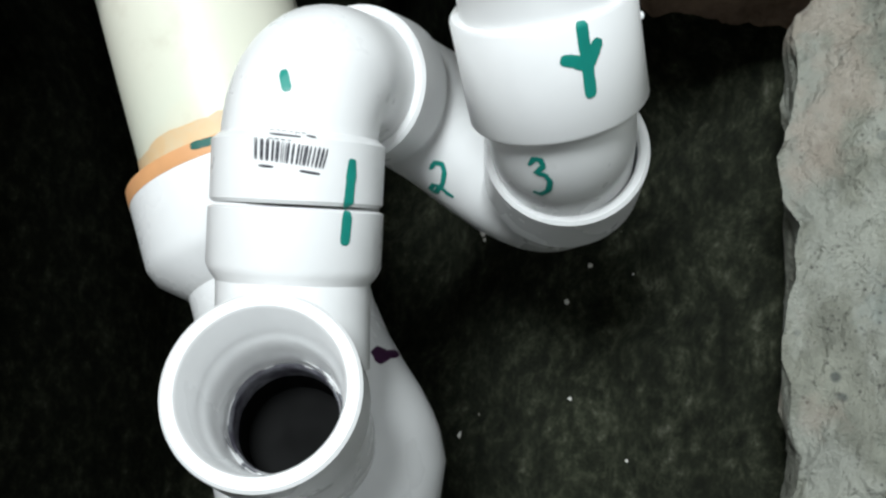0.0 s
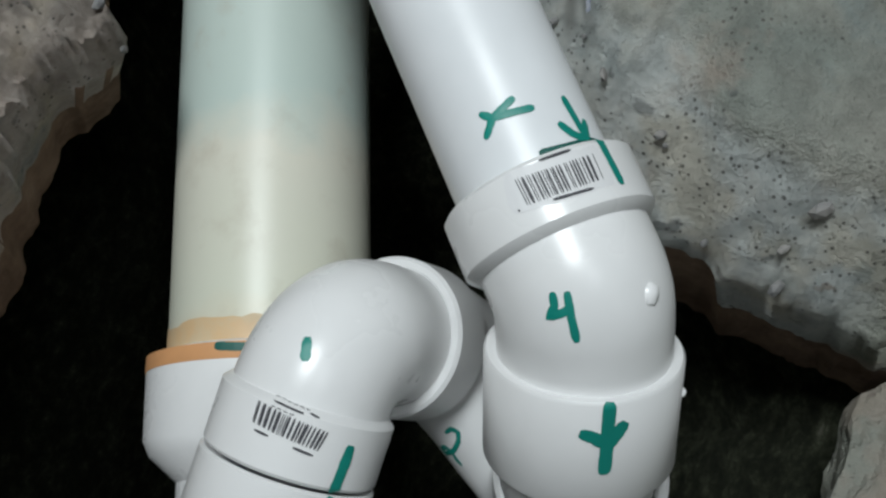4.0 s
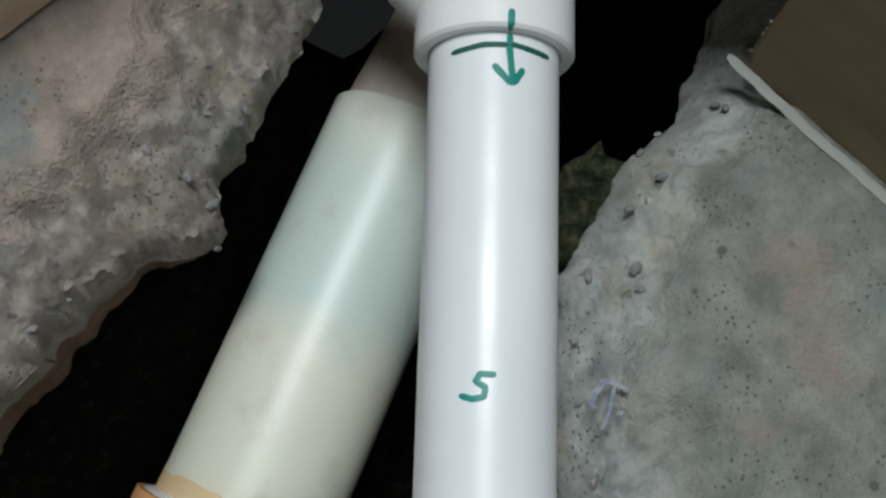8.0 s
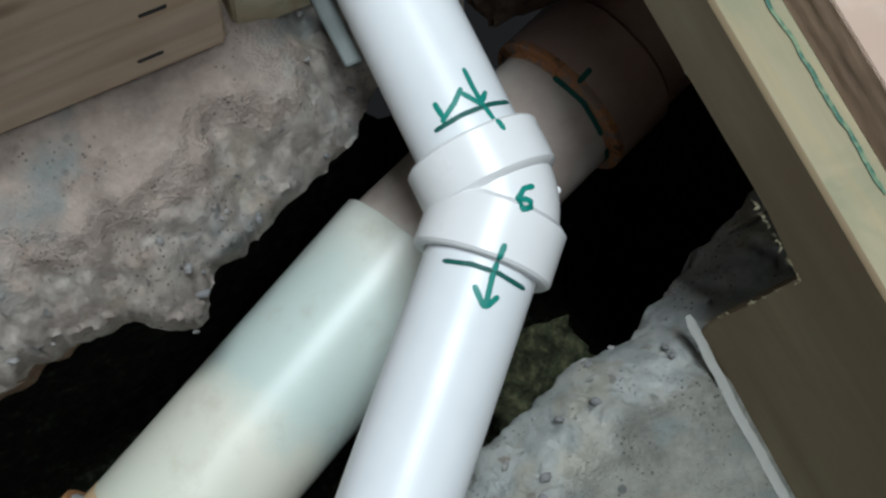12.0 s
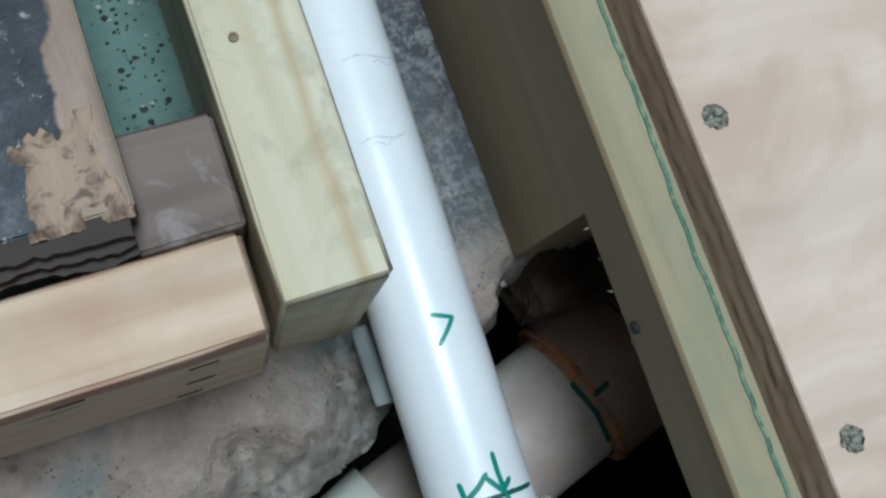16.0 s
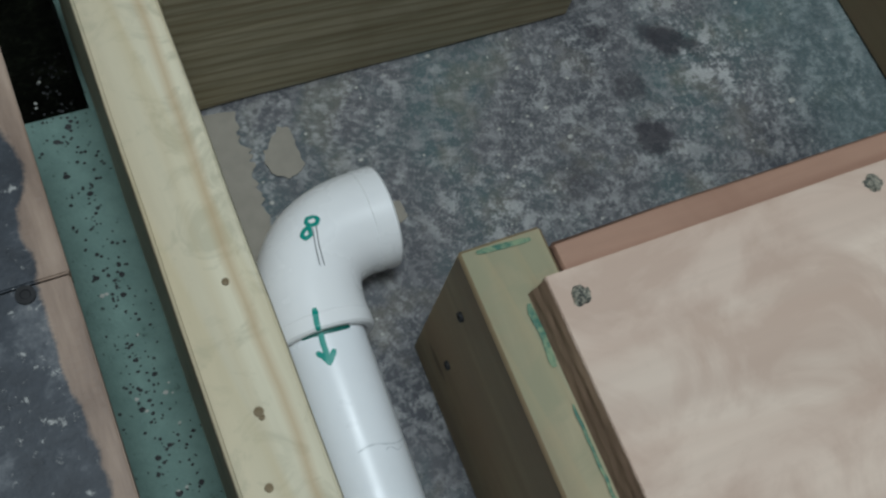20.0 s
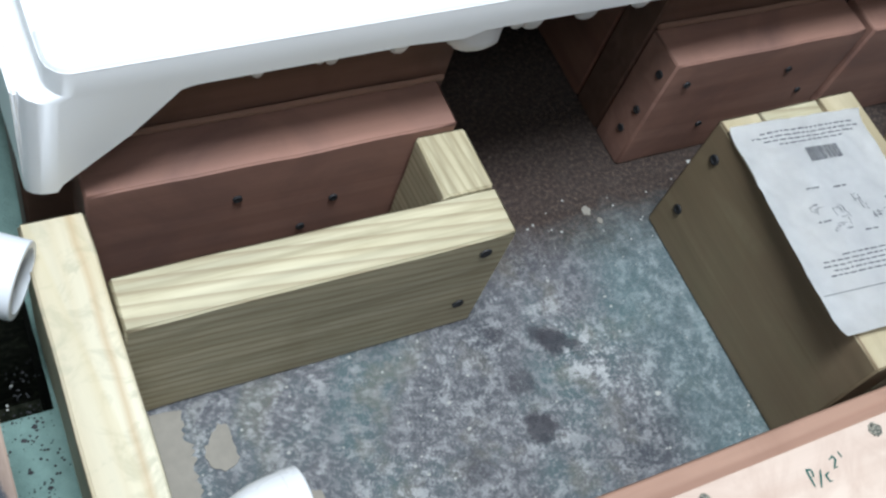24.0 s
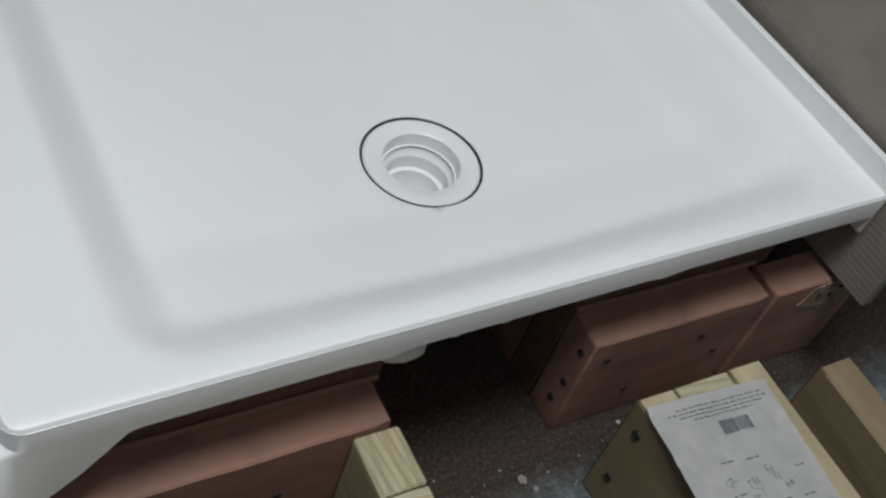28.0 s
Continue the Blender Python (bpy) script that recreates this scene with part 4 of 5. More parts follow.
platform = thing("platform", "plywood-topped timber platform with green-treated rim boards", "platform")
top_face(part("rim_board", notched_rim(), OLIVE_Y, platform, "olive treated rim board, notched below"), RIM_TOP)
eased(part("rim_board", box_bm(0.1195, 0.56, -0.2195, -0.1805, 0.0, 0.1395, 0.002, 6, 0.0006), RIM_X, platform, "brownish back rim board"))
part("deck", box_bm(0.1046, 0.56, -0.9, -0.1985, 0.1402, 0.1548, 0.0006), PLY, platform, "pale sanded plywood sheet")
edge = bmesh.new()
rows = []
for i in range(471):  # rough sawn face of the sheet, leaning back, with the plies showing as uneven ridges
    y = -0.9 + i * 0.00149
    row = [edge.verts.new((0.1046, y, 0.1403))]
    for k in range(12):
        f = k / 11
        ridge = 0.0002 * math.sin(f * 15.7 + 1.2 * rough(y, 0, 3, 14, 2)) + 0.0005 * rough(y * 0.35, f * 0.03, 6, 260, 4)
        row.append(edge.verts.new((0.1004 + 0.0044 * f + ridge * min(1, 6 * f, 6 - 6 * f), y, 0.1403 + 0.0142 * f)))
    rows.append(row)
for a, b in zip(rows, rows[1:]):
    for q in range(12):
        edge.faces.new((a[q], b[q], b[q + 1], a[q + 1]))
edge.faces.new(rows[-1])
part("deck_edge", edge, PLY_EDGE, platform, "dark rough sawn plywood edge", smooth=60)

box = thing("riser_box", "timber riser box with a printed paper sheet on top", "box")
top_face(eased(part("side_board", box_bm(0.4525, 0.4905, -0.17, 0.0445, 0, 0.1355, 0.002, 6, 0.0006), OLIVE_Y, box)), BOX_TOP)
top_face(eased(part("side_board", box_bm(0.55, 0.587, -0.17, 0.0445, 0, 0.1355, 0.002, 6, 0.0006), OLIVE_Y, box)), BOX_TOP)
eased(part("end_board", box_bm(0.491, 0.5495, 0.007, 0.0445, 0, 0.135, 0.002), PINE_X, box))
eased(part("end_board", box_bm(0.491, 0.5495, -0.17, -0.133, 0, 0.135, 0.002), PINE_X, box))

subfloor = thing("subfloor", "old subfloor sheet blackened with tar adhesive", "floor panel", kind="structure")
part("sheet", box_bm(-1.2, -0.0735, -0.1285, -0.013, 0.12, 0.1355, 0.0008, 10, 0.0008), TAR, subfloor)
part("sheet", box_bm(-1.2, -0.0738, -0.286, -0.1297, 0.12, 0.1358, 0.0008, 10, 0.0012), TAR, subfloor)
for k in range(3):
    ply = bmesh.new()
    n = 140
    front, back = [], []
    for i in range(n + 1):
        x = -0.5 + i * (0.5 - 0.077) / n
        y = -0.2985 + 0.0022 * k + 0.0017 * rough(x, k, 2, 190, 4) + 0.0024 * rough(x, k, 5, 40, 2)
        front.append((x, y))
    for z in (0.1205 + 0.005 * k, 0.1245 + 0.005 * k):
        ring = [ply.verts.new((x, y, z)) for x, y in front] + [ply.verts.new((-0.077, -0.2855, z)), ply.verts.new((-0.5, -0.2855, z))]
        back.append(ring)
        ply.faces.new(ring)
    for i in range(len(back[0])):
        j = (i + 1) % len(back[0])
        ply.faces.new((back[0][i], back[0][j], back[1][j], back[1][i]))
    part("torn_ply", ply, ROTTEN, subfloor, "splintered delaminated plywood layer", smooth=0)
torn = bmesh.new()
tear = {}
for i in range(49):  # tan fibres left standing where the corner broke away
    for j in range(56):
        x, y = -0.107 + i * 0.00067, -0.289 + j * 0.0007
        inside = min((x + 0.1065) * 1.4, -0.0745 - x, y + 0.2885, -0.2515 - y + 0.35 * (x + 0.09)) + 0.009 * rough(x * 2.2, y, 1, 60, 5)
        fibre = 0.0003 * rough(x * 6, y, 2, 130, 3)
        tear[i, j] = torn.verts.new((x, y, 0.1352 + max(-0.001, min(0.0014, 0.35 * inside)) + fibre))
for i in range(48):
    for j in range(55):
        torn.faces.new((tear[i, j], tear[i + 1, j], tear[i + 1, j + 1], tear[i, j + 1]))
part("torn_fibres", torn, TORN_WOOD, subfloor, "broken tan wood fibres at the corner", smooth=30)
board("dark_block", "dark weathered wooden block beside the subfloor", -0.083, -0.0405, -0.2965, -0.253, 0.0, 0.112, DARK_WOOD)

# ---- shower tray ----
tray = thing("shower_tray", "white acrylic shower tray with a round drain", "shower tray")
DRX, DRY = 0.3635, 0.2815
X0, X1, Y0, Y1, ZR = -0.012, 0.7175, 0.0895, 0.9, 0.25


def tray_top():
    bm = bmesh.new()
    nx, ny = 110, 118
    g = {}
    for i in range(nx + 1):
        for j in range(ny + 1):
            x, y = X0 + (X1 - X0) * i / nx, Y0 + (Y1 - Y0) * j / ny
            u = min((x - 0.062) / 0.046, (0.682 - x) / 0.06)
            w = min((y - 0.106) / 0.05, (0.86 - y) / 0.05)
            r = 1.1
            k = min(u, w) if u > r or w > r else r - math.hypot(r - min(u, r), r - min(w, r))
            k = max(0.0, min(1.0, k))
            front_rise = max(0.0, min(1.0, (y - 0.1) / 0.13))
            depth = 0.028 * (k * k * (3 - 2 * k)) * (0.4 + 0.6 * front_rise)
            slope = 0.0337 * math.exp(-((x - DRX) ** 2 + (y - DRY) ** 2) / 0.09)
            hole = math.hypot(x - DRX, y - DRY)
            if hole < 0.0487:
                g[i, j] = None
                continue
            if hole < 0.0566:
                x, y = DRX + (x - DRX) * 0.0533 / hole, DRY + (y - DRY) * 0.0533 / hole
            cx, cy = X0 + 0.014 - x, Y0 + 0.014 - y
            if cx > 0 and cy > 0 and math.hypot(cx, cy) > 0.014:
                q = 0.014 / math.hypot(cx, cy)
                x, y = X0 + 0.014 - cx * q, Y0 + 0.014 - cy * q
            g[i, j] = bm.verts.new((x, y, ZR - depth - slope * k - 0.002 * (i == 0 or j == 0)))
    for i in range(nx):
        for j in range(ny):
            c = (g[i, j], g[i + 1, j], g[i + 1, j + 1], g[i, j + 1])
            if all(c):
                bm.faces.new(c)
            elif sum(1 for q in c if q) == 3:
                bm.faces.new([q for q in c if q])
    return bm


part("basin", tray_top(), TRAY, tray, smooth=180)
apron = bmesh.new()
plan = [(X0, Y0 + 0.03, 0.136), (X0, Y0 + 0.014, 0.136)]
plan += [(X0 + 0.014 - 0.014 * math.cos(a), Y0 + 0.014 - 0.014 * math.sin(a), 0.137 + 0.006 * a) for a in (0.3, 0.6, 0.9, 1.2, 1.4)]
plan += [(X0 + 0.014, Y0, 0.152), (0.03, Y0, 0.187), (0.058, Y0, 0.2195), (0.066, Y0, 0.2215), (0.2, Y0, 0.222), (0.235, Y0, 0.219), (0.25, Y0, 0.224), (0.46, Y0, 0.2235), (0.475, Y0, 0.2215), (0.5, Y0, 0.2245), (X1, Y0, 0.225)]
rows = []
for inset, top in ((0.0, None), (0.0, 0.226), (0.0, 0.2295), (0.0, ZR - 0.0035), (0.0008, ZR - 0.001), (0.0022, ZR + 0.0004), (0.006, ZR - 0.004), (0.006, None)):
    flare = 0.017 if top is None else 0.013 if top == 0.226 else 0.0  # the corner steps outwards below its lip
    rows.append([apron.verts.new((x + (inset if k < 4 else 0) - flare * max(0.0, 1 - (x - X0) / 0.04), y + (inset if k > 3 else 0), z if top is None else top)) for k, (x, y, z) in enumerate(plan)])
for a, b in zip(rows, rows[1:] + rows[:1]):
    for k in range(len(plan) - 1):
        apron.faces.new((a[k], a[k + 1], b[k + 1], b[k]))
part("apron", apron, TRAY, tray, "thin front skirt with a ragged lower edge", smooth=50)
part("side_skirt", box_bm(X0 + 0.0005, X0 + 0.005, Y0 + 0.031, Y1, 0.222, ZR - 0.002, 0.001), TRAY, tray)
part("side_skirt", box_bm(X0 - 0.0168, X0 - 0.0125, Y0 + 0.012, Y1, 0.14, 0.2262, 0.0015), TRAY, tray, "lower side wall standing out below the lip")
part("side_ledge", box_bm(X0 - 0.0122, X0 + 0.004, Y0 + 0.012, Y1, 0.2225, 0.2258, 0.001), TRAY, tray)
part("side_skirt", box_bm(X1 - 0.0005, X1 + 0.006, Y0 + 0.002, Y1, 0.2, 0.2735, 0.0012), TRAY, tray, "raised tiling flange")
DRZ = 0.1885
drain = part("drain_flange", lathe([(0.0525, -0.01), (0.0516, 0.0), (0.0498, 0.0016), (0.0353, 0.0012), (0.0339, 0.0), (0.0333, -0.014), (0.0312, -0.0195), (0.0288, -0.0215), (0.028, -0.034), (0.0245, -0.0352), (0.0238, -0.06), (0.0, -0.062)], (DRX, DRY, DRZ), (0, 0, 1), 64), TRAY, tray, "glossy white drain fitting")
part("gasket", lathe([(0.0513, 0.0), (0.0523, 0.0016), (0.0536, 0.0014), (0.0541, 0.0), (0.0541, -0.004)], (DRX, DRY, DRZ), (0, 0, 1), 64), RUBBER, drain, "thin black gasket ring")
part("drain_body", lathe([(0.0316, -0.012), (0.0558, -0.014), (0.0577, -0.03), (0.0418, -0.034), (0.0391, -0.062), (0.0279, -0.064)], (DRX, DRY, DRZ), (0, 0, 1), 48), PVC, drain)

# ---- marker ink and printing, drawn onto the surfaces ----
OWNERS, VERTS, POLYS = [], [], []
for ob in (pipe7, pipe5, elbow8, elbow6, elbow4, coupling, elbow3, trap, elbow1, bushing, tee, old_pipe, old_pipe2, old_hub, reducer):
    for child in ob.children:
        base = len(VERTS)
        VERTS += [v.co.copy() for v in child.data.vertices]
        POLYS += [tuple(base + k for k in p.vertices) for p in child.data.polygons]
        OWNERS += [ob.name] * len(child.data.polygons)
SKIN = BVHTree.FromPolygons(VERTS, POLYS)


def ribbon(bm, line, width, lift):
    """A thin raised stroke with rounded ends along points with normals."""
    if len(line) < 2:
        return
    rows = []
    for i, (p, nrm) in enumerate(line):
        t = (line[min(i + 1, len(line) - 1)][0] - line[max(i - 1, 0)][0]).normalized()
        side = nrm.cross(t).normalized()
        end = min(i, len(line) - 1 - i)
        w = width / 2 * (0.55, 0.85, 1.0)[min(end, 2)] * (1 + 0.12 * noise.noise(p * 900))
        rows.append([bm.verts.new(p + side * w * k + nrm * (lift if k else lift * 1.5)) for k in (-1, 0, 1)])
    for a, b in zip(rows, rows[1:]):
        for k in (0, 1):
            bm.faces.new((a[k], b[k], b[k + 1], a[k + 1]))


def ink(owner, centre, right, up, strokes, width, mat, label, lift=0.00025):
    """Draws strokes, in millimetres from a centre, onto a pipe or fitting as seen along the normal of right and up."""
    bm = bmesh.new()
    width *= 1.2 if mat is INK and width > 2.3 else 1.04
    c, r, u = Vector(centre), Vector(right).normalized(), Vector(up).normalized()
    n = r.cross(u)
    for stroke in strokes:
        line = []
        for (ax, ay), (bx, by) in zip(stroke, stroke[1:]):
            steps = max(1, int(math.hypot(bx - ax, by - ay) / 0.7))
            for i in range(steps + (1 if (bx, by) == tuple(stroke[-1]) else 0)):
                k = i / steps
                p = c + r * (ax + (bx - ax) * k) / 1000 + u * (ay + (by - ay) * k) / 1000
                hit, nrm, face, _ = SKIN.ray_cast(p + n * 0.05, -n, 0.12)
                if hit is not None and OWNERS[face] == owner.name:
                    line.append((hit, nrm if nrm.dot(n) > 0 else -nrm))
                else:
                    ribbon(bm, line, width / 1000, lift)
                    line = []
        ribbon(bm, line, width / 1000, lift)
    if bm.verts:
        made = part("printing" if mat is PRINT else "sticker" if mat is STICKER else "ink_mark", bm, mat, owner, label, smooth=180)
        if mat is PRINT:
            tagged(made, kind="stuff")


ink(elbow4, (-0.1448, -0.5922, 0.0401), (0.296, -0.955, -0.019), (0.901, 0.273, 0.337), [[(-3.5, 3.6), (4, 6.6), (12, 9.8), (22.5, 14.0)]], 11.5, STICKER, "white barcode sticker", 0.00009)
ink(elbow1, (-0.1905, -0.5443, -0.011), (0.238, -0.971, -0.02), (0.916, 0.218, 0.338), [[(-0.3, 3.6), (-0.1, 0.4), (0.2, -3.4)]], 2.6, INK, "green marker stroke")
ink(elbow1, (-0.215, -0.5679, -0.0114), (0.238, -0.971, -0.02), (0.916, 0.218, 0.338), [[(0.0, 1.0), (-1.3, -4.9), (-2.9, -11.4), (-4.6, -18.8), (-6.2, -25.3)]], 3.0, INK, "green alignment line")
ink(bushing, (-0.215, -0.5679, -0.0114), (0.238, -0.971, -0.02), (0.916, 0.218, 0.338), [[(0.0, 1.0), (-1.3, -4.9), (-2.9, -11.4), (-4.6, -18.8), (-6.2, -25.3)]], 3.0, INK, "green alignment line")
ink(trap, (-0.1899, -0.5917, -0.0941), (0.238, -0.971, -0.02), (0.916, 0.218, 0.338), [[(-4.1, 5.1), (-2.2, 7.4), (0.5, 6.5), (1.1, 3.2), (-0.1, -1.2), (-2.8, -4.1), (-4.9, -2.4), (-3.3, -1.0), (-0.5, -2.6), (1.3, -4.9), (3.6, -6.8)]], 1.9, INK, "green handwritten 2")
ink(elbow3, (-0.2111, -0.6259, -0.0206), (0.238, -0.971, -0.02), (0.916, 0.218, 0.338), [[(-3.2, 4.0), (-1.9, 5.6), (0.1, 5.1), (0.8, 3.0), (-1.2, 1.2), (1.5, 0.3), (3.1, -2.0), (2.8, -4.8), (0.8, -5.8), (-1.5, -4.5)]], 1.9, INK, "green handwritten 3")
ink(coupling, (-0.1839, -0.6339, 0.0158), (0.238, -0.971, -0.02), (0.916, 0.218, 0.338), [[(-1.3, 6.4), (-0.6, 0.0), (0.2, -6.0), (1.0, -14.5)], [(-7.7, -3.3), (-3.4, -4.1), (0.2, -6.0)], [(4.0, 1.5), (2.0, -2.4), (0.2, -6.3)]], 3.2, INK, "green arrow")
ink(elbow4, (-0.164, -0.6123, 0.0301), (0.296, -0.955, -0.019), (0.901, 0.273, 0.337), [[(-3.6, 5.7), (-2.7, 2.2), (-3.8, -0.9), (-0.5, 0.7), (1.2, 2.1)], [(0.0, 6.2), (1.5, 0.2), (3.8, -6.7)]], 2.2, INK, "green handwritten 4")
ink(pipe5, (-0.0885, -0.5478, 0.0403), (0.503, -0.864, -0.007), (0.822, 0.476, 0.314), [[(5.9, 5.2), (1.1, 4.2), (0.3, 1.6), (3.7, 0.7), (4.0, -2.2), (0.8, -3.8), (-3.4, -4.0)]], 1.9, INK, "green handwritten 5")
ink(pipe5, (-0.1224, -0.5733, 0.0409), (0.503, -0.864, -0.007), (0.822, 0.476, 0.314), [[(-0.1, 0.0), (2.8, -1.8), (14.4, -0.6)], [(9.5, 2.9), (3.1, -1.8), (0.5, -7.2)]], 2.1, INK, "green marker cross")
ink(pipe5, (-0.119, -0.6032, 0.0419), (0.503, -0.864, -0.007), (0.822, 0.476, 0.314), [[(-4.5, 13.0), (0.2, -0.0), (2.4, -1.8), (5.9, -13.6)], [(-7.4, 5.5), (-4.1, 2.2), (-0.2, -0.0)], [(0.6, 6.0), (0.2, -0.0)]], 2.3, INK, "green arrow")
ink(elbow4, (-0.119, -0.6032, 0.0419), (0.503, -0.864, -0.007), (0.822, 0.476, 0.314), [[(-4.5, 13.0), (0.2, -0.0), (2.4, -1.8), (5.9, -13.6)], [(-7.4, 5.5), (-4.1, 2.2), (-0.2, -0.0)], [(0.6, 6.0), (0.2, -0.0)]], 2.3, INK, "green arrow")
ink(pipe5, (-0.119, -0.6032, 0.0419), (0.503, -0.864, -0.007), (0.822, 0.476, 0.314), [[(-14.1, -2.4), (-5.9, -1.4), (2.9, -0.2)]], 2.2, INK_DARK, "dark marker line")
ink(elbow6, (0.0243, -0.4565, 0.0527), (0.859, -0.5, 0.113), (0.465, 0.853, 0.239), [[(3.2, 4.7), (-0.8, 3.4), (-3.1, -0.8), (-1.2, -4.7), (1.9, -3.9), (2.2, -1.4), (-0.4, -0.5), (-2.4, -2.2)]], 2.2, INK, "green handwritten 6")
ink(pipe7, (0.0245, -0.4205, 0.0515), (0.859, -0.5, 0.113), (0.465, 0.853, 0.239), [[(-7.9, 19.4), (-4.1, 12.2), (-0.1, 5.8), (4.2, 0.5), (8.9, -5.0)], [(1.2, 10.9), (-0.3, 5.4)], [(-8.6, 9.4), (-4.3, 7.3), (-0.3, 5.2)], [(-18.6, 5.0), (-14.5, -1.0)], [(-8.4, 11.3), (-10.7, 5.0), (-15.2, -2.7)]], 2.1, INK, "green double arrow")
ink(elbow6, (0.0245, -0.4205, 0.0515), (0.859, -0.5, 0.113), (0.465, 0.853, 0.239), [[(-7.9, 19.4), (-4.1, 12.2), (-0.1, 5.8), (4.2, 0.5), (8.9, -5.0)], [(1.2, 10.9), (-0.3, 5.4)], [(-8.6, 9.4), (-4.3, 7.3), (-0.3, 5.2)], [(-18.6, 5.0), (-14.5, -1.0)], [(-8.4, 11.3), (-10.7, 5.0), (-15.2, -2.7)]], 2.1, INK, "green double arrow")
ink(pipe7, (0.0245, -0.4205, 0.0515), (0.859, -0.5, 0.113), (0.465, 0.853, 0.239), [[(-17.7, -6.1), (-7.5, 0.5), (3.1, 5.6), (10.8, 8.2)]], 1.9, INK_DARK, "dark marker line")
ink(pipe5, (-0.0081, -0.4844, 0.0505), (0.859, -0.5, 0.113), (0.465, 0.853, 0.239), [[(6.7, 21.4), (4.6, 15.3), (2.6, 8.6), (0.5, -2.7)], [(-4.0, 5.5), (-1.9, 1.0), (0.3, -2.9)], [(5.4, 1.6), (0.3, -2.9)]], 2.3, INK, "green arrow")
ink(elbow6, (-0.0081, -0.4844, 0.0505), (0.859, -0.5, 0.113), (0.465, 0.853, 0.239), [[(6.7, 21.4), (4.6, 15.3), (2.6, 8.6), (0.5, -2.7)], [(-4.0, 5.5), (-1.9, 1.0), (0.3, -2.9)], [(5.4, 1.6), (0.3, -2.9)]], 2.3, INK, "green arrow")
ink(pipe5, (-0.0081, -0.4844, 0.0505), (0.859, -0.5, 0.113), (0.465, 0.853, 0.239), [[(-16.0, 13.9), (-5.2, 13.1), (5.0, 10.2), (15.6, 4.5)]], 1.9, INK_DARK, "dark marker line")
ink(pipe7, (0.0244, -0.3444, 0.0516), (0.914, -0.365, 0.176), (0.327, 0.921, 0.213), [[(-3.9, 4.1), (1.3, 3.8), (5.3, 3.4), (3.7, -1.4), (0.6, -8.3)]], 1.8, INK, "green handwritten 7")
ink(elbow8, (0.038, -0.1091, 0.0589), (0.917, -0.365, 0.163), (0.3, 0.898, 0.321), [[(3.1, 5.4), (-0.6, 4.0), (-1.2, 1.9), (1.0, 0.3), (4.4, 1.1), (5.2, 3.5), (3.1, 5.4)], [(0.4, 0.0), (-2.2, -2.9), (-2.8, -5.3), (-0.6, -6.6), (1.8, -4.8), (1.0, -1.3), (0.4, 0.0)]], 2.2, INK, "green handwritten 8")
ink(elbow8, (0.0275, -0.162, 0.0521), (0.917, -0.365, 0.163), (0.3, 0.898, 0.321), [[(-3.9, 11.2), (-2.1, 2.9), (0.3, -6.3), (3.9, -16.0)], [(-2.9, -11.0), (0.8, -12.8), (3.9, -16.0), (6.0, -9.2)]], 2.4, INK, "green arrow")
ink(pipe7, (0.0275, -0.162, 0.0521), (0.917, -0.365, 0.163), (0.3, 0.898, 0.321), [[(-3.9, 11.2), (-2.1, 2.9), (0.3, -6.3), (3.9, -16.0)], [(-2.9, -11.0), (0.8, -12.8), (3.9, -16.0), (6.0, -9.2)]], 2.4, INK, "green arrow")
ink(pipe7, (0.0275, -0.162, 0.0521), (0.917, -0.365, 0.163), (0.3, 0.898, 0.321), [[(-15.1, -6.3), (-8.6, -3.4), (-0.8, -1.3), (12.8, 1.8)]], 2.2, INK_DARK, "dark marker line")
ink(old_hub, (0.1071, -0.3952, -0.0663), (0.901, -0.403, 0.161), (0.366, 0.905, 0.218), [[(-15.6, 17.7), (-2.5, 9.6), (12.0, -4.9), (20.7, -19.4), (27.1, -32.2)], [(16.6, 11.9), (9.1, 4.6)], [(1.0, -2.0), (-8.3, -10.7)]], 3.0, INK_DARK, "dark green marker line")
ink(old_pipe, (-0.1739, -0.5113, -0.0771), (0.503, -0.864, -0.007), (0.822, 0.476, 0.314), [[(-0.0, 1.4), (-0.9, -2.9)], [(-20.3, -6.9), (-10.8, -8.4), (-1.9, -9.6)], [(-12.5, -17.5), (-8.3, -13.5), (0.2, -8.2)]], 3.0, INK_DARK, "dark green marker strokes")
ink(reducer, (-0.1739, -0.5113, -0.0771), (0.503, -0.864, -0.007), (0.822, 0.476, 0.314), [[(-0.0, 1.4), (-0.9, -2.9)], [(-20.3, -6.9), (-10.8, -8.4), (-1.9, -9.6)], [(-12.5, -17.5), (-8.3, -13.5), (0.2, -8.2)]], 3.0, INK_DARK, "dark green marker strokes")
ink(reducer, (-0.2522, -0.5737, -0.1261), (0.097, -0.995, -0.019), (0.959, 0.088, 0.268), [[(-4.1, 0.3), (-1.4, 1.6), (1.9, -0.2), (-1.4, -2.0), (-3.2, -0.2)], [(0.8, -0.2), (8.6, -1.3)]], 3.4, INK_PURPLE, "purple primer blot")
ink(elbow1, (-0.2125, -0.5383, -0.0079), (0.238, -0.971, -0.02), (0.916, 0.218, 0.338), [[(-0.2, -7.1), (4.3, -8.2)], [(11.9, -10.4), (17.9, -12.3)], [(4.8, 1.9), (13.8, -0.4)], [(15.5, -0.1), (18.4, -1.2)]], 0.8, PRINT, "small printed lines")
ink(elbow4, (-0.1448, -0.5922, 0.0401), (0.296, -0.955, -0.019), (0.901, 0.273, 0.337), [[(8.5, 3.1), (18.7, 6.9)], [(4.2, 13.0), (12.2, 16.5)], [(-0.1, -0.1), (0.4, -0.4)]], 0.8, PRINT, "small printed lines")
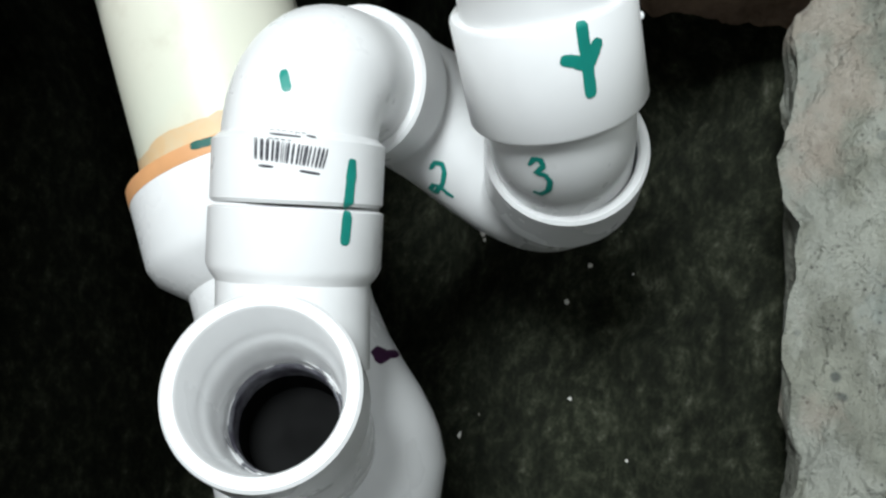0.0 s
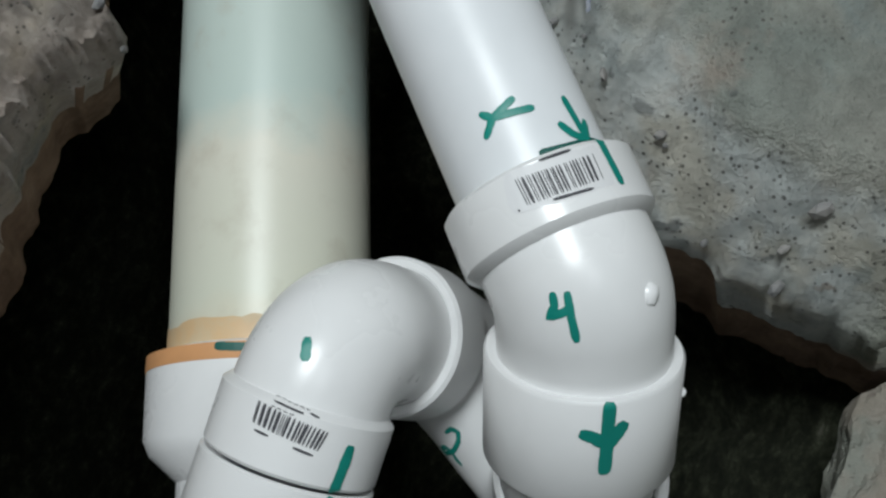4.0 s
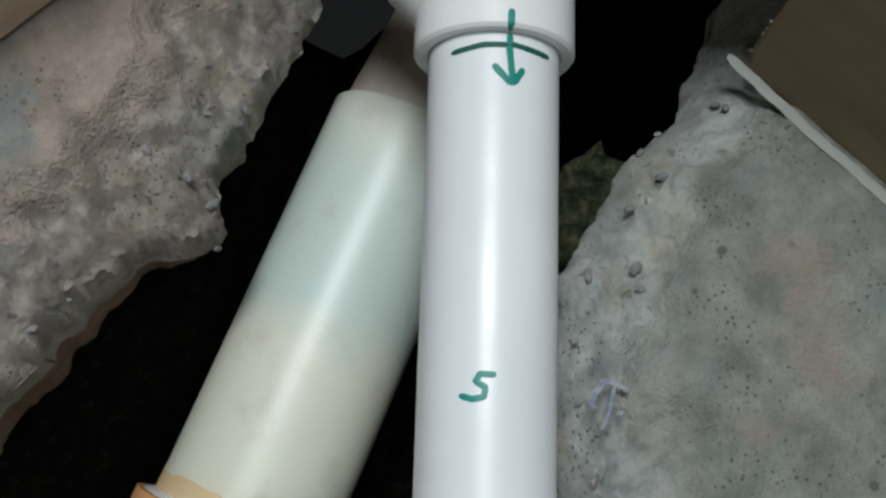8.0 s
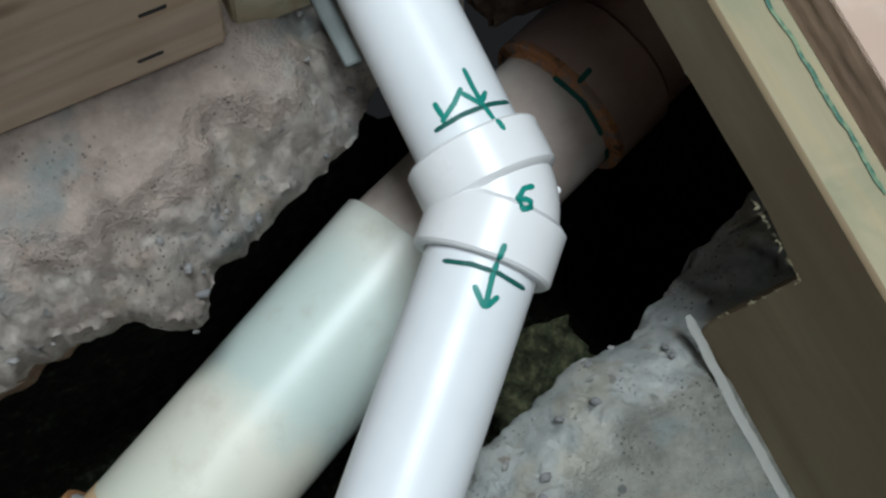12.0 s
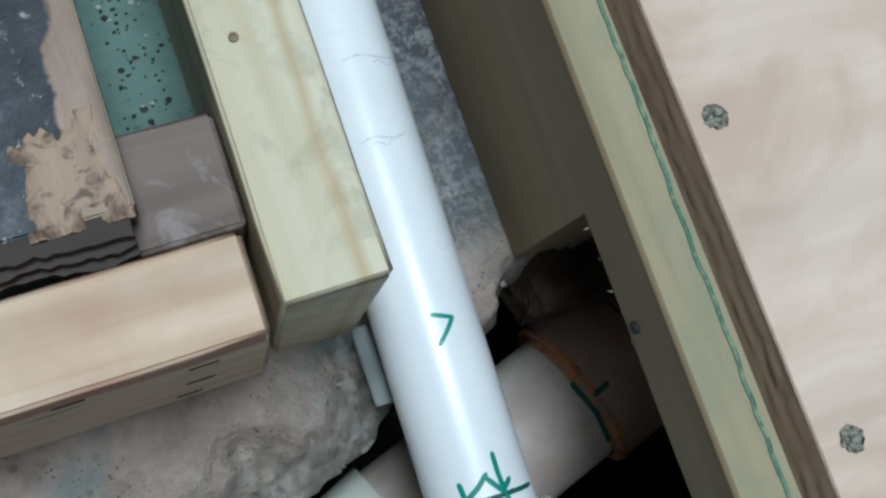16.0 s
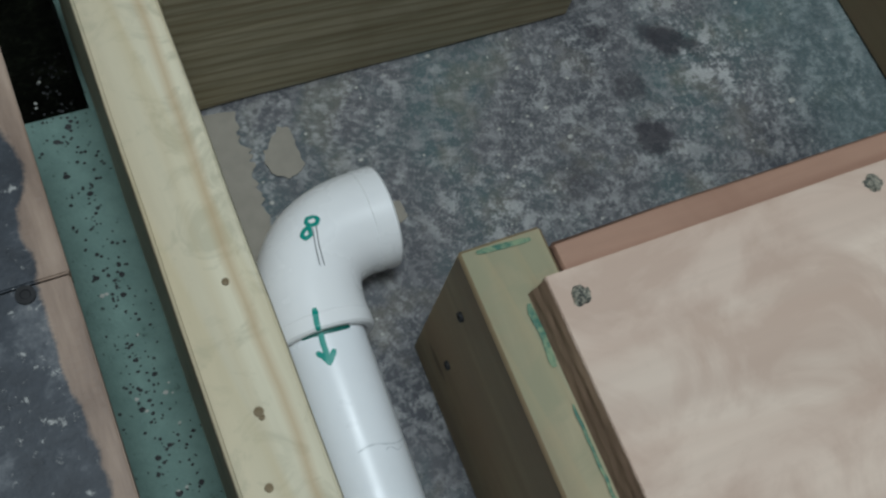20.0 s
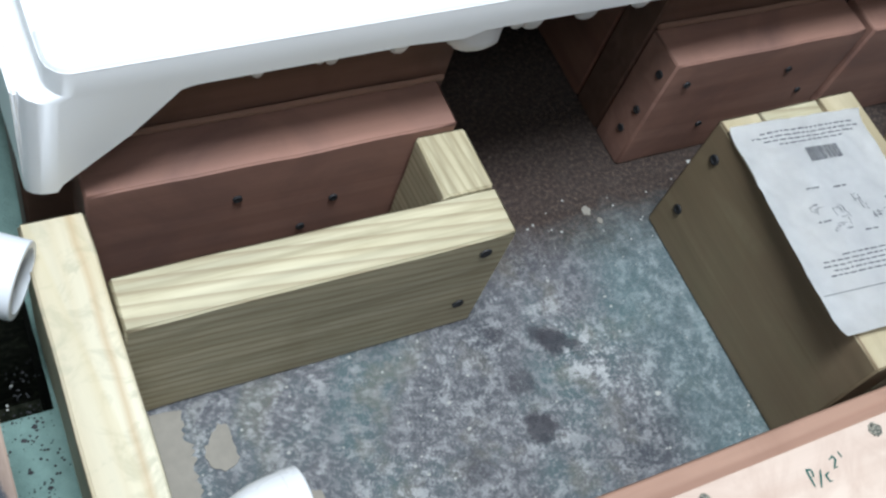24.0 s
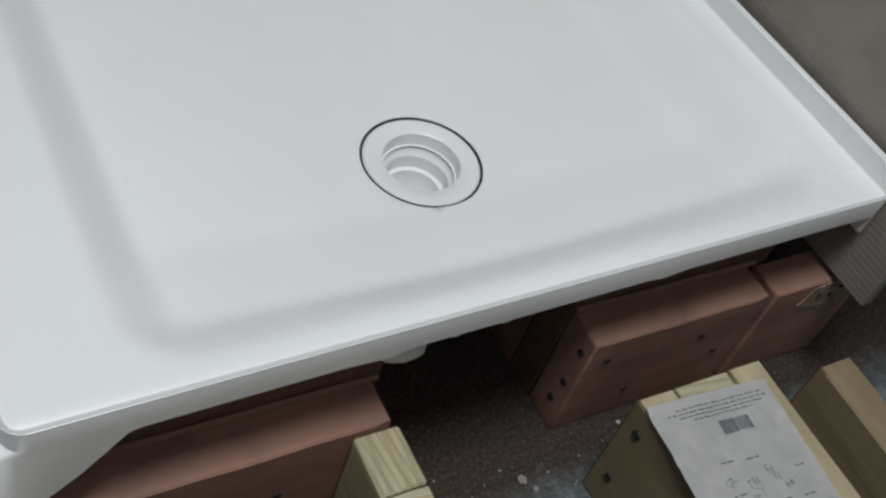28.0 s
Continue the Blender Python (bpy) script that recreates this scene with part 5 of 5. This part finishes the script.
ink(elbow8, (0.038, -0.1091, 0.0589), (0.917, -0.365, 0.163), (0.3, 0.898, 0.321), [[(4.2, 0.3), (6.0, -9.8), (9.0, -20.5)], [(2.6, -0.8), (4.2, -10.4), (6.8, -20.5)]], 0.5, PRINT, "faint printed lines")


def barcode(owner, centre, right, up, first, last, seed):
    """Upright bars of uneven width between a first and a last bar, each given by its two ends in millimetres."""
    pick_bar = random.Random(seed)
    k, wide = 0.0, []
    while k < 1.0:
        w = pick_bar.choice((0.3, 0.3, 0.55, 0.8))
        wide.append((k, w))
        k += (w + pick_bar.choice((0.3, 0.3, 0.45, 0.75))) / math.dist(first[0], last[0])
    for w in (0.3, 0.55, 0.8):
        bars = [[tuple(a + (b - a) * k for a, b in zip(first[e], last[e])) for e in (0, 1)] for k, q in wide if q == w]
        ink(owner, centre, right, up, bars, w, PRINT, "printed barcode")


barcode(elbow1, (-0.2125, -0.5383, -0.0079), (0.238, -0.971, -0.02), (0.916, 0.218, 0.338), ((-0.2, 1.6), (-1.2, -5.0)), ((21.6, -5.0), (19.2, -10.8)), 3)
barcode(elbow4, (-0.1448, -0.5922, 0.0401), (0.296, -0.955, -0.019), (0.901, 0.273, 0.337), ((-1.5, 7.7), (2.3, 1.2)), ((18.5, 16.1), (21.6, 9.8)), 4)
for k in range(3):
    ink(elbow1, (-0.2125, -0.5383, -0.0079), (0.238, -0.971, -0.02), (0.916, 0.218, 0.338), [[(4.6 + 1.9 * i - 0.3 * k, 3.4 - 0.5 * i - 1.3 * k), (5.9 + 1.9 * i - 0.3 * k, 3.05 - 0.5 * i - 1.3 * k)] for i in range(6 - k)], 0.55, PRINT, "small printed lines")


def nub(owner, at, r, flat=0.6):
    hit, nrm, _, _ = SKIN.find_nearest(Vector(at))
    at = hit - nrm * r * 0.3
    bm = bmesh.new()
    bmesh.ops.create_icosphere(bm, subdivisions=2, radius=r)
    for v in bm.verts:
        v.co = Vector(at) + Vector((v.co.x, v.co.y, v.co.z * flat)) + noise.noise_vector(v.co * 300) * r * 0.2
    part("moulding_nub", bm, PVC, owner)


nub(elbow4, (-0.1497, -0.6299, 0.0275), 0.0035)
nub(elbow6, J6 + Vector((0.0238, -0.007, 0.006)), 0.002)
nub(coupling, C4 + DC * 0.012 + Vector((0.004, -0.0275, 0.004)), 0.0017)

# ---- nails, screws and holes ----
def nail(owner, at, axis, r=0.0035, name="nail_hole", mat=None):
    part(name, lathe([(0.0, 0.0006), (r * 0.45, 0.0004), (r * 0.55, 0.0009), (r, 0.0008), (r * 1.05, -0.001)], at, axis, 14), mat or RUBBER, owner)


things = {o["label"]: o for o in scene.objects if o.parent is None and "label" in o}


def by_label(start):
    return [o for k, o in things.items() if k.startswith(start)][0]


sleeper = by_label("pale yellow treated")
for x, y, r in ((-0.021, -0.206, 0.0021), (-0.0205, -0.2085, 0.0013), (-0.016, -0.149, 0.0016), (-0.027, -0.236, 0.0018)):
    nail(sleeper, (x, y, 0.1274), (0, 0, 1), r, "knot", KNOT)
front = by_label("pale striped")
for x, z in ((0.2404, 0.108), (0.2395, 0.036)):
    nail(front, (x, -0.0004, z), (0, -1, 0), 0.0045)
cross = by_label("whitish sawn")
for x, z in ((-0.068, 0.1015), (-0.0705, 0.063), (-0.0764, 0.028), (-0.1119, 0.1123), (-0.155, 0.09), (-0.16, 0.05)):
    ob = part("nail_slot", box_bm(x - 0.006, x + 0.005, -0.3369, -0.3362, z - 0.0014, z + 0.0012, 0.0003), RUBBER, cross)
joist = [o for o in scene.objects if o.name == "old_joist"][0]
for x, z in ((0.0981, 0.0945), (0.1491, 0.04), (0.17, 0.07)):
    nail(joist, (x, 0.0898, z), (0, -1, 0), 0.0032)
joist2 = [o for o in scene.objects if o.name == "old_joist.001"][0]
for x, z in ((0.5857, 0.0963), (0.4728, 0.1044), (0.62, 0.06), (0.52, 0.04)):
    nail(joist2, (x, 0.0998, z), (0, -1, 0), 0.003)
for y, z in ((0.112, 0.109), (0.1125, 0.0635), (0.1165, 0.034)):
    nail(joist2, (0.4498, y, z), (-1, 0, 0), 0.0035)
for y, z in ((0.0264, 0.1089), (0.0252, 0.0415)):
    nail(box, (0.4518, y, z), (-1, 0, 0), 0.0042)
for y, z in ((-0.2, 0.0537), (-0.1919, 0.1084), (-0.3727, 0.112)):
    nail(platform, (0.0803 - 0.0024 * z / 0.14, y, z), (-1, 0, 0), 0.0024)
def torn_screw(x, y):
    """A sunk screw head ringed by torn wood fibres."""
    bm = lathe([(0.0, 0.0001), (0.0012, 0.0003), (0.0016, 0.0006), (0.0027, 0.0007), (0.0031, 0.0002), (0.0039, 0.0007), (0.0047, 0.0001)], (x, y, 0.1549), (0, 0, 1), 26)
    for v in bm.verts:
        off = Vector((v.co.x - x, v.co.y - y, 0))
        if off.length > 0.003:
            v.co += off * 0.35 * noise.noise(v.co * 700) + Vector((0, 0, 0.0004 * noise.noise(v.co * 900)))
    return bm


for x, y in ((0.116, -0.211), (0.115, -0.316), (0.272, -0.2075), (0.1166, -0.43), (0.1163, -0.54), (0.406, -0.206)):
    part("screw", torn_screw(x, y), SCREW, platform, "countersunk dark screw")
for x, y, z in ((-0.0915, -0.1325, 0.1366),):
    nail(subfloor, (x, y, z), (0, 0, 1), 0.004)


chip = bmesh.new()
ring = [(0.703, 0.101), (0.712, 0.124), (0.734, 0.13), (0.762, 0.128), (0.772, 0.112), (0.764, 0.089), (0.744, 0.083), (0.728, 0.092)]
near = [chip.verts.new((x, 0.0975 - 0.0006 * noise.noise(Vector((x, z, 0)) * 90), z)) for x, z in ring]
back = [chip.verts.new((x, 0.0986, z)) for x, z in ring]
chip.faces.new(near)
for k in range(len(ring)):
    chip.faces.new((near[k], near[(k + 1) % len(ring)], back[(k + 1) % len(ring)], back[k]))
joist3 = [o for o in scene.objects if o.name == "old_joist.002"][0]
part("torn_patch", chip, TORN_WOOD, joist3, "pale torn patch of fresh wood", smooth=0)
for x, z in ((0.724, 0.113), (0.742, 0.108), (0.752, 0.118)):
    nail(joist3, (x, 0.0971, z), (0, -1, 0), 0.0022)

MORTAR = wall_mat("pale_mortar", (0.5, 0.49, 0.45), 120)
SMEAR = wall_mat("thin_grey_mortar", (0.4, 0.4, 0.37), 120)
BARE = wall_mat("bare_buff_concrete", (0.27, 0.245, 0.205), 120)


def flat_stroke(owner, name, pts, z, width, mat, label=""):
    bm = bmesh.new()
    line = []
    for a, b in zip(pts, pts[1:]):
        steps = max(2, int(math.dist(a, b) / 0.002))
        for i in range(steps):
            k = i / steps
            x, y = a[0] + (b[0] - a[0]) * k, a[1] + (b[1] - a[1]) * k
            line.append((Vector((x + 0.0008 * rough(x, y, 0, 90, 2), y, z)), Vector((0, 0, 1))))
    ribbon(bm, line, width, 0.0004)
    if mat in (MORTAR, BARE, GREEN_WAX):
        for v in bm.verts:
            v.co.x += width * (0.2 * noise.noise(v.co * 90) + 0.14 * noise.noise(v.co * 300))
    part(name, bm, mat, owner, label, smooth=180)


GREEN_WAX = plastic("green_paint_streak", (0.03, 0.12, 0.08), 0.6, 0.5, (0.2, 0.27, 0.16), 260)
flat_stroke(platform, "paint_streak", [(0.0985, -0.204), (0.0985, -0.235)], 0.1403, 0.003, GREEN_WAX, "dark green paint streak")
flat_stroke(platform, "paint_streak", [(0.0984, -0.25), (0.0983, -0.3), (0.0966, -0.352), (0.097, -0.387), (0.0958, -0.44), (0.096, -0.52)], 0.1403, 0.0015, GREEN_WAX, "dark green paint streak")
flat_stroke(platform, "paint_streak", [(0.0865, -0.1752), (0.1139, -0.177)], 0.1402, 0.0026, GREEN_WAX, "dark green paint streak")
for pts in ([(0.3443, -0.2235), (0.3447, -0.2125), (0.348, -0.2135), (0.3476, -0.217), (0.3446, -0.218)], [(0.3485, -0.225), (0.355, -0.2135)],
            [(0.3588, -0.2185), (0.3555, -0.2195), (0.3555, -0.2235), (0.359, -0.2245)],
            [(0.3632, -0.2122), (0.3665, -0.2108), (0.3672, -0.2135), (0.3632, -0.2178), (0.3685, -0.2172)], [(0.372, -0.2095), (0.3728, -0.2155)]):
    flat_stroke(platform, "pencil_writing", pts, 0.1549, 0.0013, INK_DARK, "dark green hand writing")
flat_stroke(floor, "mortar_smear", [(0.0785, -0.524), (0.0768, -0.56), (0.0765, -0.6), (0.076, -0.66), (0.0757, -0.74)], 0.0043, 0.0044, SMEAR, "pale mortar smear along the board")
flat_stroke(floor, "mortar_patch", [(0.0175, -0.004), (0.0178, -0.03), (0.016, -0.06), (0.0165, -0.105)], 0.0008, 0.03, BARE, "buff bare mortar patch")
FADED = plastic("faded_blue_ink", (0.15, 0.17, 0.23), 0.7, 0.4, (0.3, 0.31, 0.33), 200)
for pts, wide in (([(-0.05, -0.574), (-0.047, -0.578), (-0.045, -0.583), (-0.043, -0.584)], 0.0016), ([(-0.047, -0.579), (-0.054, -0.583), (-0.061, -0.586), (-0.063, -0.586)], 0.0015),
                  ([(-0.049, -0.576), (-0.054, -0.576), (-0.058, -0.578), (-0.057, -0.582)], 0.0022), ([(-0.053, -0.586), (-0.052, -0.589)], 0.003)):
    flat_stroke(floor, "faded_scrawl", pts, 0.0052, wide, FADED, "faded blue-grey ink scrawl")
blot = bmesh.new()
for cx, cy, r in ((0.0515, -0.043, 0.011), (0.056, -0.031, 0.006), (0.101, -0.095, 0.006), (0.4004, 0.064, 0.004), (0.408, 0.052, 0.0025)):
    ring = [blot.verts.new((cx + r * math.cos(a) * (1 + 0.35 * rough(cx, a, 1, 2)), cy + r * 1.2 * math.sin(a) * (1 + 0.35 * rough(cx, a, 5, 2)), 0.001 + r * 0.04)) for a in [2 * math.pi * k / 22 for k in range(22)]]
    blot.faces.new(ring)
part("mortar_blot", blot, BARE, floor, "splashed buff mortar blots", smooth=0)

# ---- stones showing in the broken edge of the slab ----
pick = random.Random(11)
slope = [p for p in slab.data.polygons if -0.042 < p.center.z < -0.004 and p.center.x < 0.11]
stones = bmesh.new()
for p in pick.sample(slope, min(110, len(slope))):
    r = pick.uniform(0.001, 0.0026) * (1.5 if pick.random() < 0.1 else 1)
    turn = Vector((pick.uniform(-1, 1), pick.uniform(-1, 1), pick.uniform(-1, 1))).to_track_quat("Z", "Y").to_matrix()
    shape = (pick.uniform(0.7, 1.5), pick.uniform(0.7, 1.1), pick.uniform(0.45, 0.8))
    for v in bmesh.ops.create_icosphere(stones, subdivisions=1, radius=r)["verts"]:
        k = 1 + pick.uniform(-0.22, 0.22)
        v.co = p.center - p.normal * r * 0.95 + turn @ Vector((v.co.x * shape[0] * k, v.co.y * shape[1] * k, v.co.z * shape[2] * k))
part("aggregate", stones, STONE, floor, "grey stones in the broken concrete", smooth=0)

# ---- splinters round the notch of the rim board ----
shards = bmesh.new()
for k in range(46):
    s = pick.random()
    if s < 0.45:
        y, z = pick.uniform(-0.5305, -0.5), 0.102
    elif s < 0.8:
        y, z = -0.5302, pick.uniform(0.014, 0.1)
    else:
        y, z = pick.uniform(-0.46, -0.33), 0.1045
    ln, w = pick.uniform(0.0008, 0.0028), pick.uniform(0.0003, 0.0007)
    a = Vector((0.0804 - 0.0024 * z / 0.14, y, z))
    d = Vector((pick.uniform(-0.5, -0.1), pick.uniform(-0.4, 0.9), pick.uniform(-0.8, 0.3))).normalized() * ln
    q = [shards.verts.new(a + Vector((0, sy * w, sz * w))) for sy, sz in ((-1, -1), (1, -1), (0, 1))]
    tip = shards.verts.new(a + d)
    for i in range(3):
        shards.faces.new((q[i], q[(i + 1) % 3], tip))
    shards.faces.new(q[::-1])
splint = part("splinters", shards, PINE_X, platform, "pale torn wood splinters", smooth=0)
splint["kind"] = "stuff"

# ---- plastic shim beside the pipe, scuffs on the pipe ----
shim = thing("shim_strip", "thin grey-green plastic strip beneath the drain pipe", "strip")
SHIM = plastic("grey_green_strip", (0.13, 0.15, 0.145), 0.5, 0.3)
part("strip", box_bm(-0.0045, 0.0035, -0.366, -0.3302, 0.0075, 0.0115, 0.0006, 6, 0.0006), SHIM, shim)
SCUFF = plastic("grey_scuff", (0.55, 0.58, 0.6), 0.5, 0.2, (0.72, 0.74, 0.76), 400)
for k, (a0, a1, w) in ((0.226, (0.1, 1.5, 0.0009)), (0.2225, (0.7, 1.25, 0.0006)), (0.189, (0.0, 1.0, 0.0009)), (0.1865, (0.2, 0.6, 0.0006))):
    bm = bmesh.new()
    line = []
    for i in range(19):
        a = 1.9 - (a0 + (a1 - a0) * i / 18)
        nrm = Vector((math.cos(a), 0, math.sin(a)))
        line.append((J7 + D7 * (k + 0.0012 * math.sin(i * 0.4)) + nrm * R_7, nrm))
    ribbon(bm, line, w, 0.00012)
    part("scuff", bm, SCUFF, pipe7, "grey scuff mark", smooth=180)

# ---- crumbs of concrete ----
rnd = random.Random(7)


def crumb(bm, x, y, z, r, squash=0.6):
    for v in bmesh.ops.create_icosphere(bm, subdivisions=1, radius=r)["verts"]:
        v.co = Vector((x, y, z)) + Vector((v.co.x * rnd.uniform(0.6, 1.5), v.co.y * rnd.uniform(0.7, 1.2), v.co.z * squash))


crumbs = bmesh.new()
for _ in range(230):
    crumb(crumbs, rnd.uniform(0.0, 0.6), rnd.uniform(-0.17, 0.09), 0.0005, rnd.uniform(0.0005, 0.0013) * (2.2 if rnd.random() < 0.05 else 1))
for _ in range(14):
    crumb(crumbs, rnd.uniform(-0.07, -0.045), rnd.uniform(-0.24, 0.05), 0.0005, rnd.uniform(0.0006, 0.0016))
SOIL_TOP = BVHTree.FromPolygons([v.co.copy() for v in soil_top.data.vertices], [tuple(p.vertices) for p in soil_top.data.polygons])
for _ in range(26):
    x, y = rnd.uniform(-0.42, -0.13), rnd.uniform(-0.7, -0.6)
    spot = SOIL_TOP.ray_cast(Vector((x, y, 0.3)), Vector((0, 0, -1)))[0]
    if spot is not None:
        crumb(crumbs, x, y, spot.z + 0.0005, rnd.uniform(0.0005, 0.0015) * (2.4 if rnd.random() < 0.12 else 1), 0.35)
tagged(part("debris", crumbs, MORTAR, smooth=0), "pale concrete crumbs scattered over the floor", "debris", kind="stuff")
specks = bmesh.new()
for _ in range(330):
    crumb(specks, -0.058 + rnd.gauss(0, 0.0075), rnd.uniform(-0.25, 0.06), 0.0004, rnd.uniform(0.0004, 0.0011) * (1.7 if rnd.random() < 0.1 else 1), 0.4)
tagged(part("dark_specks", specks, RUBBER, smooth=0), "dark dirt specks on the green painted strip", "debris", kind="stuff")

# ---- paper sheet on the riser box ----
paper = thing("paper_sheet", "creased white printed instruction sheet lying on timber", "paper")
PAPER = wall_mat("creased_paper", (0.8, 0.79, 0.77), 40)
PC = [Vector(p) for p in ((0.4515, 0.0325, 0.138), (0.574, 0.0235, 0.138), (0.561, -0.152, 0.138), (0.4385, -0.143, 0.138))]


def on_paper(s, t, lift=0.0):
    top, low_ = PC[0].lerp(PC[1], s), PC[3].lerp(PC[2], s)
    p = top.lerp(low_, t)
    return p + Vector((0, 0, lift + 0.0021 * abs(rough(p.x, p.y, 0, 26, 2)) + 0.0007 * rough(p.x, p.y, 3, 110, 3) + 0.004 * (max(0, 0.07 - t) / 0.07) ** 2 + 0.006 * (max(0, t - 0.9) / 0.1) ** 2))


sheet = bmesh.new()
g = [[sheet.verts.new(on_paper(i / 48, j / 64)) for i in range(49)] for j in range(65)]
for j in range(64):
    for i in range(48):
        sheet.faces.new((g[j][i], g[j][i + 1], g[j + 1][i + 1], g[j + 1][i]))
bmesh.ops.solidify(sheet, geom=sheet.faces[:], thickness=0.0006)
part("sheet", sheet, PAPER, paper, smooth=180)
GREYINK = plastic("grey_print", (0.11, 0.11, 0.12), 0.7, 0.4, (0.24, 0.24, 0.24), 300)


def printed(name, s0, s1, t0, t1, parent=paper):
    bm = bmesh.new()
    q = [bm.verts.new(on_paper(s, t, 0.0006)) for s, t in ((s0, t0), (s1, t0), (s1, t1), (s0, t1))]
    bm.faces.new(q)
    part(name, bm, GREYINK, parent, smooth=0)


def text_line(s0, s1, t):
    """A line of words too small to read, as short bars."""
    a = s0
    while a < s1 - 0.02:
        b = min(s1, a + rnd.uniform(0.018, 0.06))
        printed("text_bar", a, b, t, t + 0.0065)
        a = b + 0.012


for k, (a, b) in enumerate(((0.2, 0.93), (0.12, 0.95), (0.2, 0.9), (0.3, 0.8))):
    text_line(a, b, 0.045 + k * 0.02)
for k in range(16):
    printed("barcode_bar", 0.46 + k * 0.0155, 0.46 + k * 0.0155 + rnd.choice((0.006, 0.01, 0.013)), 0.145, 0.215)
for cx, ct, w, h in ((0.28, 0.44, 0.1, 0.05), (0.47, 0.47, 0.13, 0.075), (0.62, 0.43, 0.12, 0.06), (0.72, 0.5, 0.1, 0.05), (0.4, 0.54, 0.12, 0.035)):
    for k in range(9):  # line drawings of parts, as crossing strokes
        a, t = cx + rnd.uniform(-0.5, 0.35) * w, ct + rnd.uniform(-0.5, 0.4) * h
        if rnd.random() < 0.5:
            printed("figure_bar", a, a + rnd.uniform(0.25, 0.5) * w, t, t + 0.0026)
        else:
            printed("figure_bar", a, a + 0.0038, t, t + rnd.uniform(0.3, 0.6) * h)
for a, t in ((0.3, 0.34), (0.5, 0.35), (0.26, 0.5), (0.55, 0.57), (0.75, 0.58), (0.82, 0.44)):
    text_line(a, a + 0.1, t)
for k, (a, b) in enumerate(((0.3, 0.95), (0.14, 0.92), (0.12, 0.95), (0.18, 0.88), (0.14, 0.6), (0.6, 0.95))):
    text_line(a, b, 0.655 + k * 0.021)
printed("fold_line", 0.02, 0.98, 0.815, 0.8185)
printed("figure_bar", 0.46, 0.66, 0.915, 0.935)

# ---- sealant blobs below the tray, loose pipe end, wall beyond the tray ----
SEAL = plastic("white_sealant", (0.78, 0.78, 0.78), 0.35, 0.05)
for x, z, r, tall in ((0.108, 0.205, 0.005, 2.4), (0.147, 0.206, 0.005, 2.2), (0.155, 0.205, 0.0055, 2.2), (0.2, 0.204, 0.007, 1.7), (0.2535, 0.2, 0.017, 0.9), (0.285, 0.206, 0.006, 1.8), (0.2965, 0.206, 0.0085, 1.5), (0.339, 0.206, 0.009, 1.4), (0.384, 0.207, 0.008, 1.5)):
    bm = bmesh.new()
    bmesh.ops.create_icosphere(bm, subdivisions=3, radius=r)
    for v in bm.verts:
        v.co = Vector((x, 0.105, z + 0.0065)) + Vector((v.co.x * 1.15, v.co.y * 0.7, v.co.z * tall * 1.1)) + noise.noise_vector(v.co * 120) * r * 0.15
    part("sealant_blob", bm, SEAL, tray, "white sealant squeezed out", smooth=180)
TARRY = earth("black_tar", [(0.35, (0.006, 0.005, 0.006)), (0.6, (0.025, 0.018, 0.02)), (0.75, (0.06, 0.04, 0.045))], 70)
lump = thing("tar_lump", "lump of dark tarry debris between old joists", "debris")
rock("lump", 0.656, 0.7, 0.118, 0.16, 0.0, 0.125, 0.008, 0.006, TARRY, lump)
stub = pipe("pipe_offcut", "short loose white PVC pipe end beside the boards", (-0.0446, 0.041, 0.1385), (-0.235, 0.154, 0.15), R_PIPE, PVC_PIPE, 0.004, "")


def woven_wall():
    m, n, l, b = material("beige_board", 0.85, spec=0.2)
    v = coords(n, l)
    ck = n.new("ShaderNodeTexVoronoi")
    ck.inputs["Scale"].default_value = 160
    ck.inputs["Randomness"].default_value = 0.15
    l.new(v, ck.inputs["Vector"])
    f = noise_tex(n, l, v, 12, 4)
    base = ramp(n, l, f, [(0.3, (0.22, 0.195, 0.165)), (0.7, (0.3, 0.27, 0.235))])
    l.new(mix(n, l, ramp(n, l, ck.outputs["Distance"], [(0.1, (0.5,) * 3), (0.3, (0, 0, 0))]), base, (0.16, 0.14, 0.12)), b.inputs["Base Color"])
    bump(n, l, b, ck.outputs["Distance"], 0.3, 0.002)
    return m


tagged(part("wall_panel", box_bm(0.7275, 0.74, 0.06, 0.95, 0.14, 1.2, 0.001), woven_wall(), smooth=0), "beige dimpled backer board beside the tray", "wall", kind="structure")

for c in tray.children_recursive:  # the tray stands slightly askew
    c.data.transform(Matrix.Rotation(radians(0.85), 4, "Z"))

# ---- every thing's origin at its base ----
for ob in [o for o in scene.objects if o.type == "EMPTY" and o.parent is None]:
    kids = [c for c in ob.children if c.type == "MESH"]
    if not kids or ob.name.startswith("ceiling_lamp"):
        continue
    pts = [v.co for c in kids for v in c.data.vertices]
    base = Vector((sum(p.x for p in pts) / len(pts), sum(p.y for p in pts) / len(pts), min(p.z for p in pts)))
    ob.location = base
    for c in kids:
        c.matrix_parent_inverse = Matrix.Translation(-base)
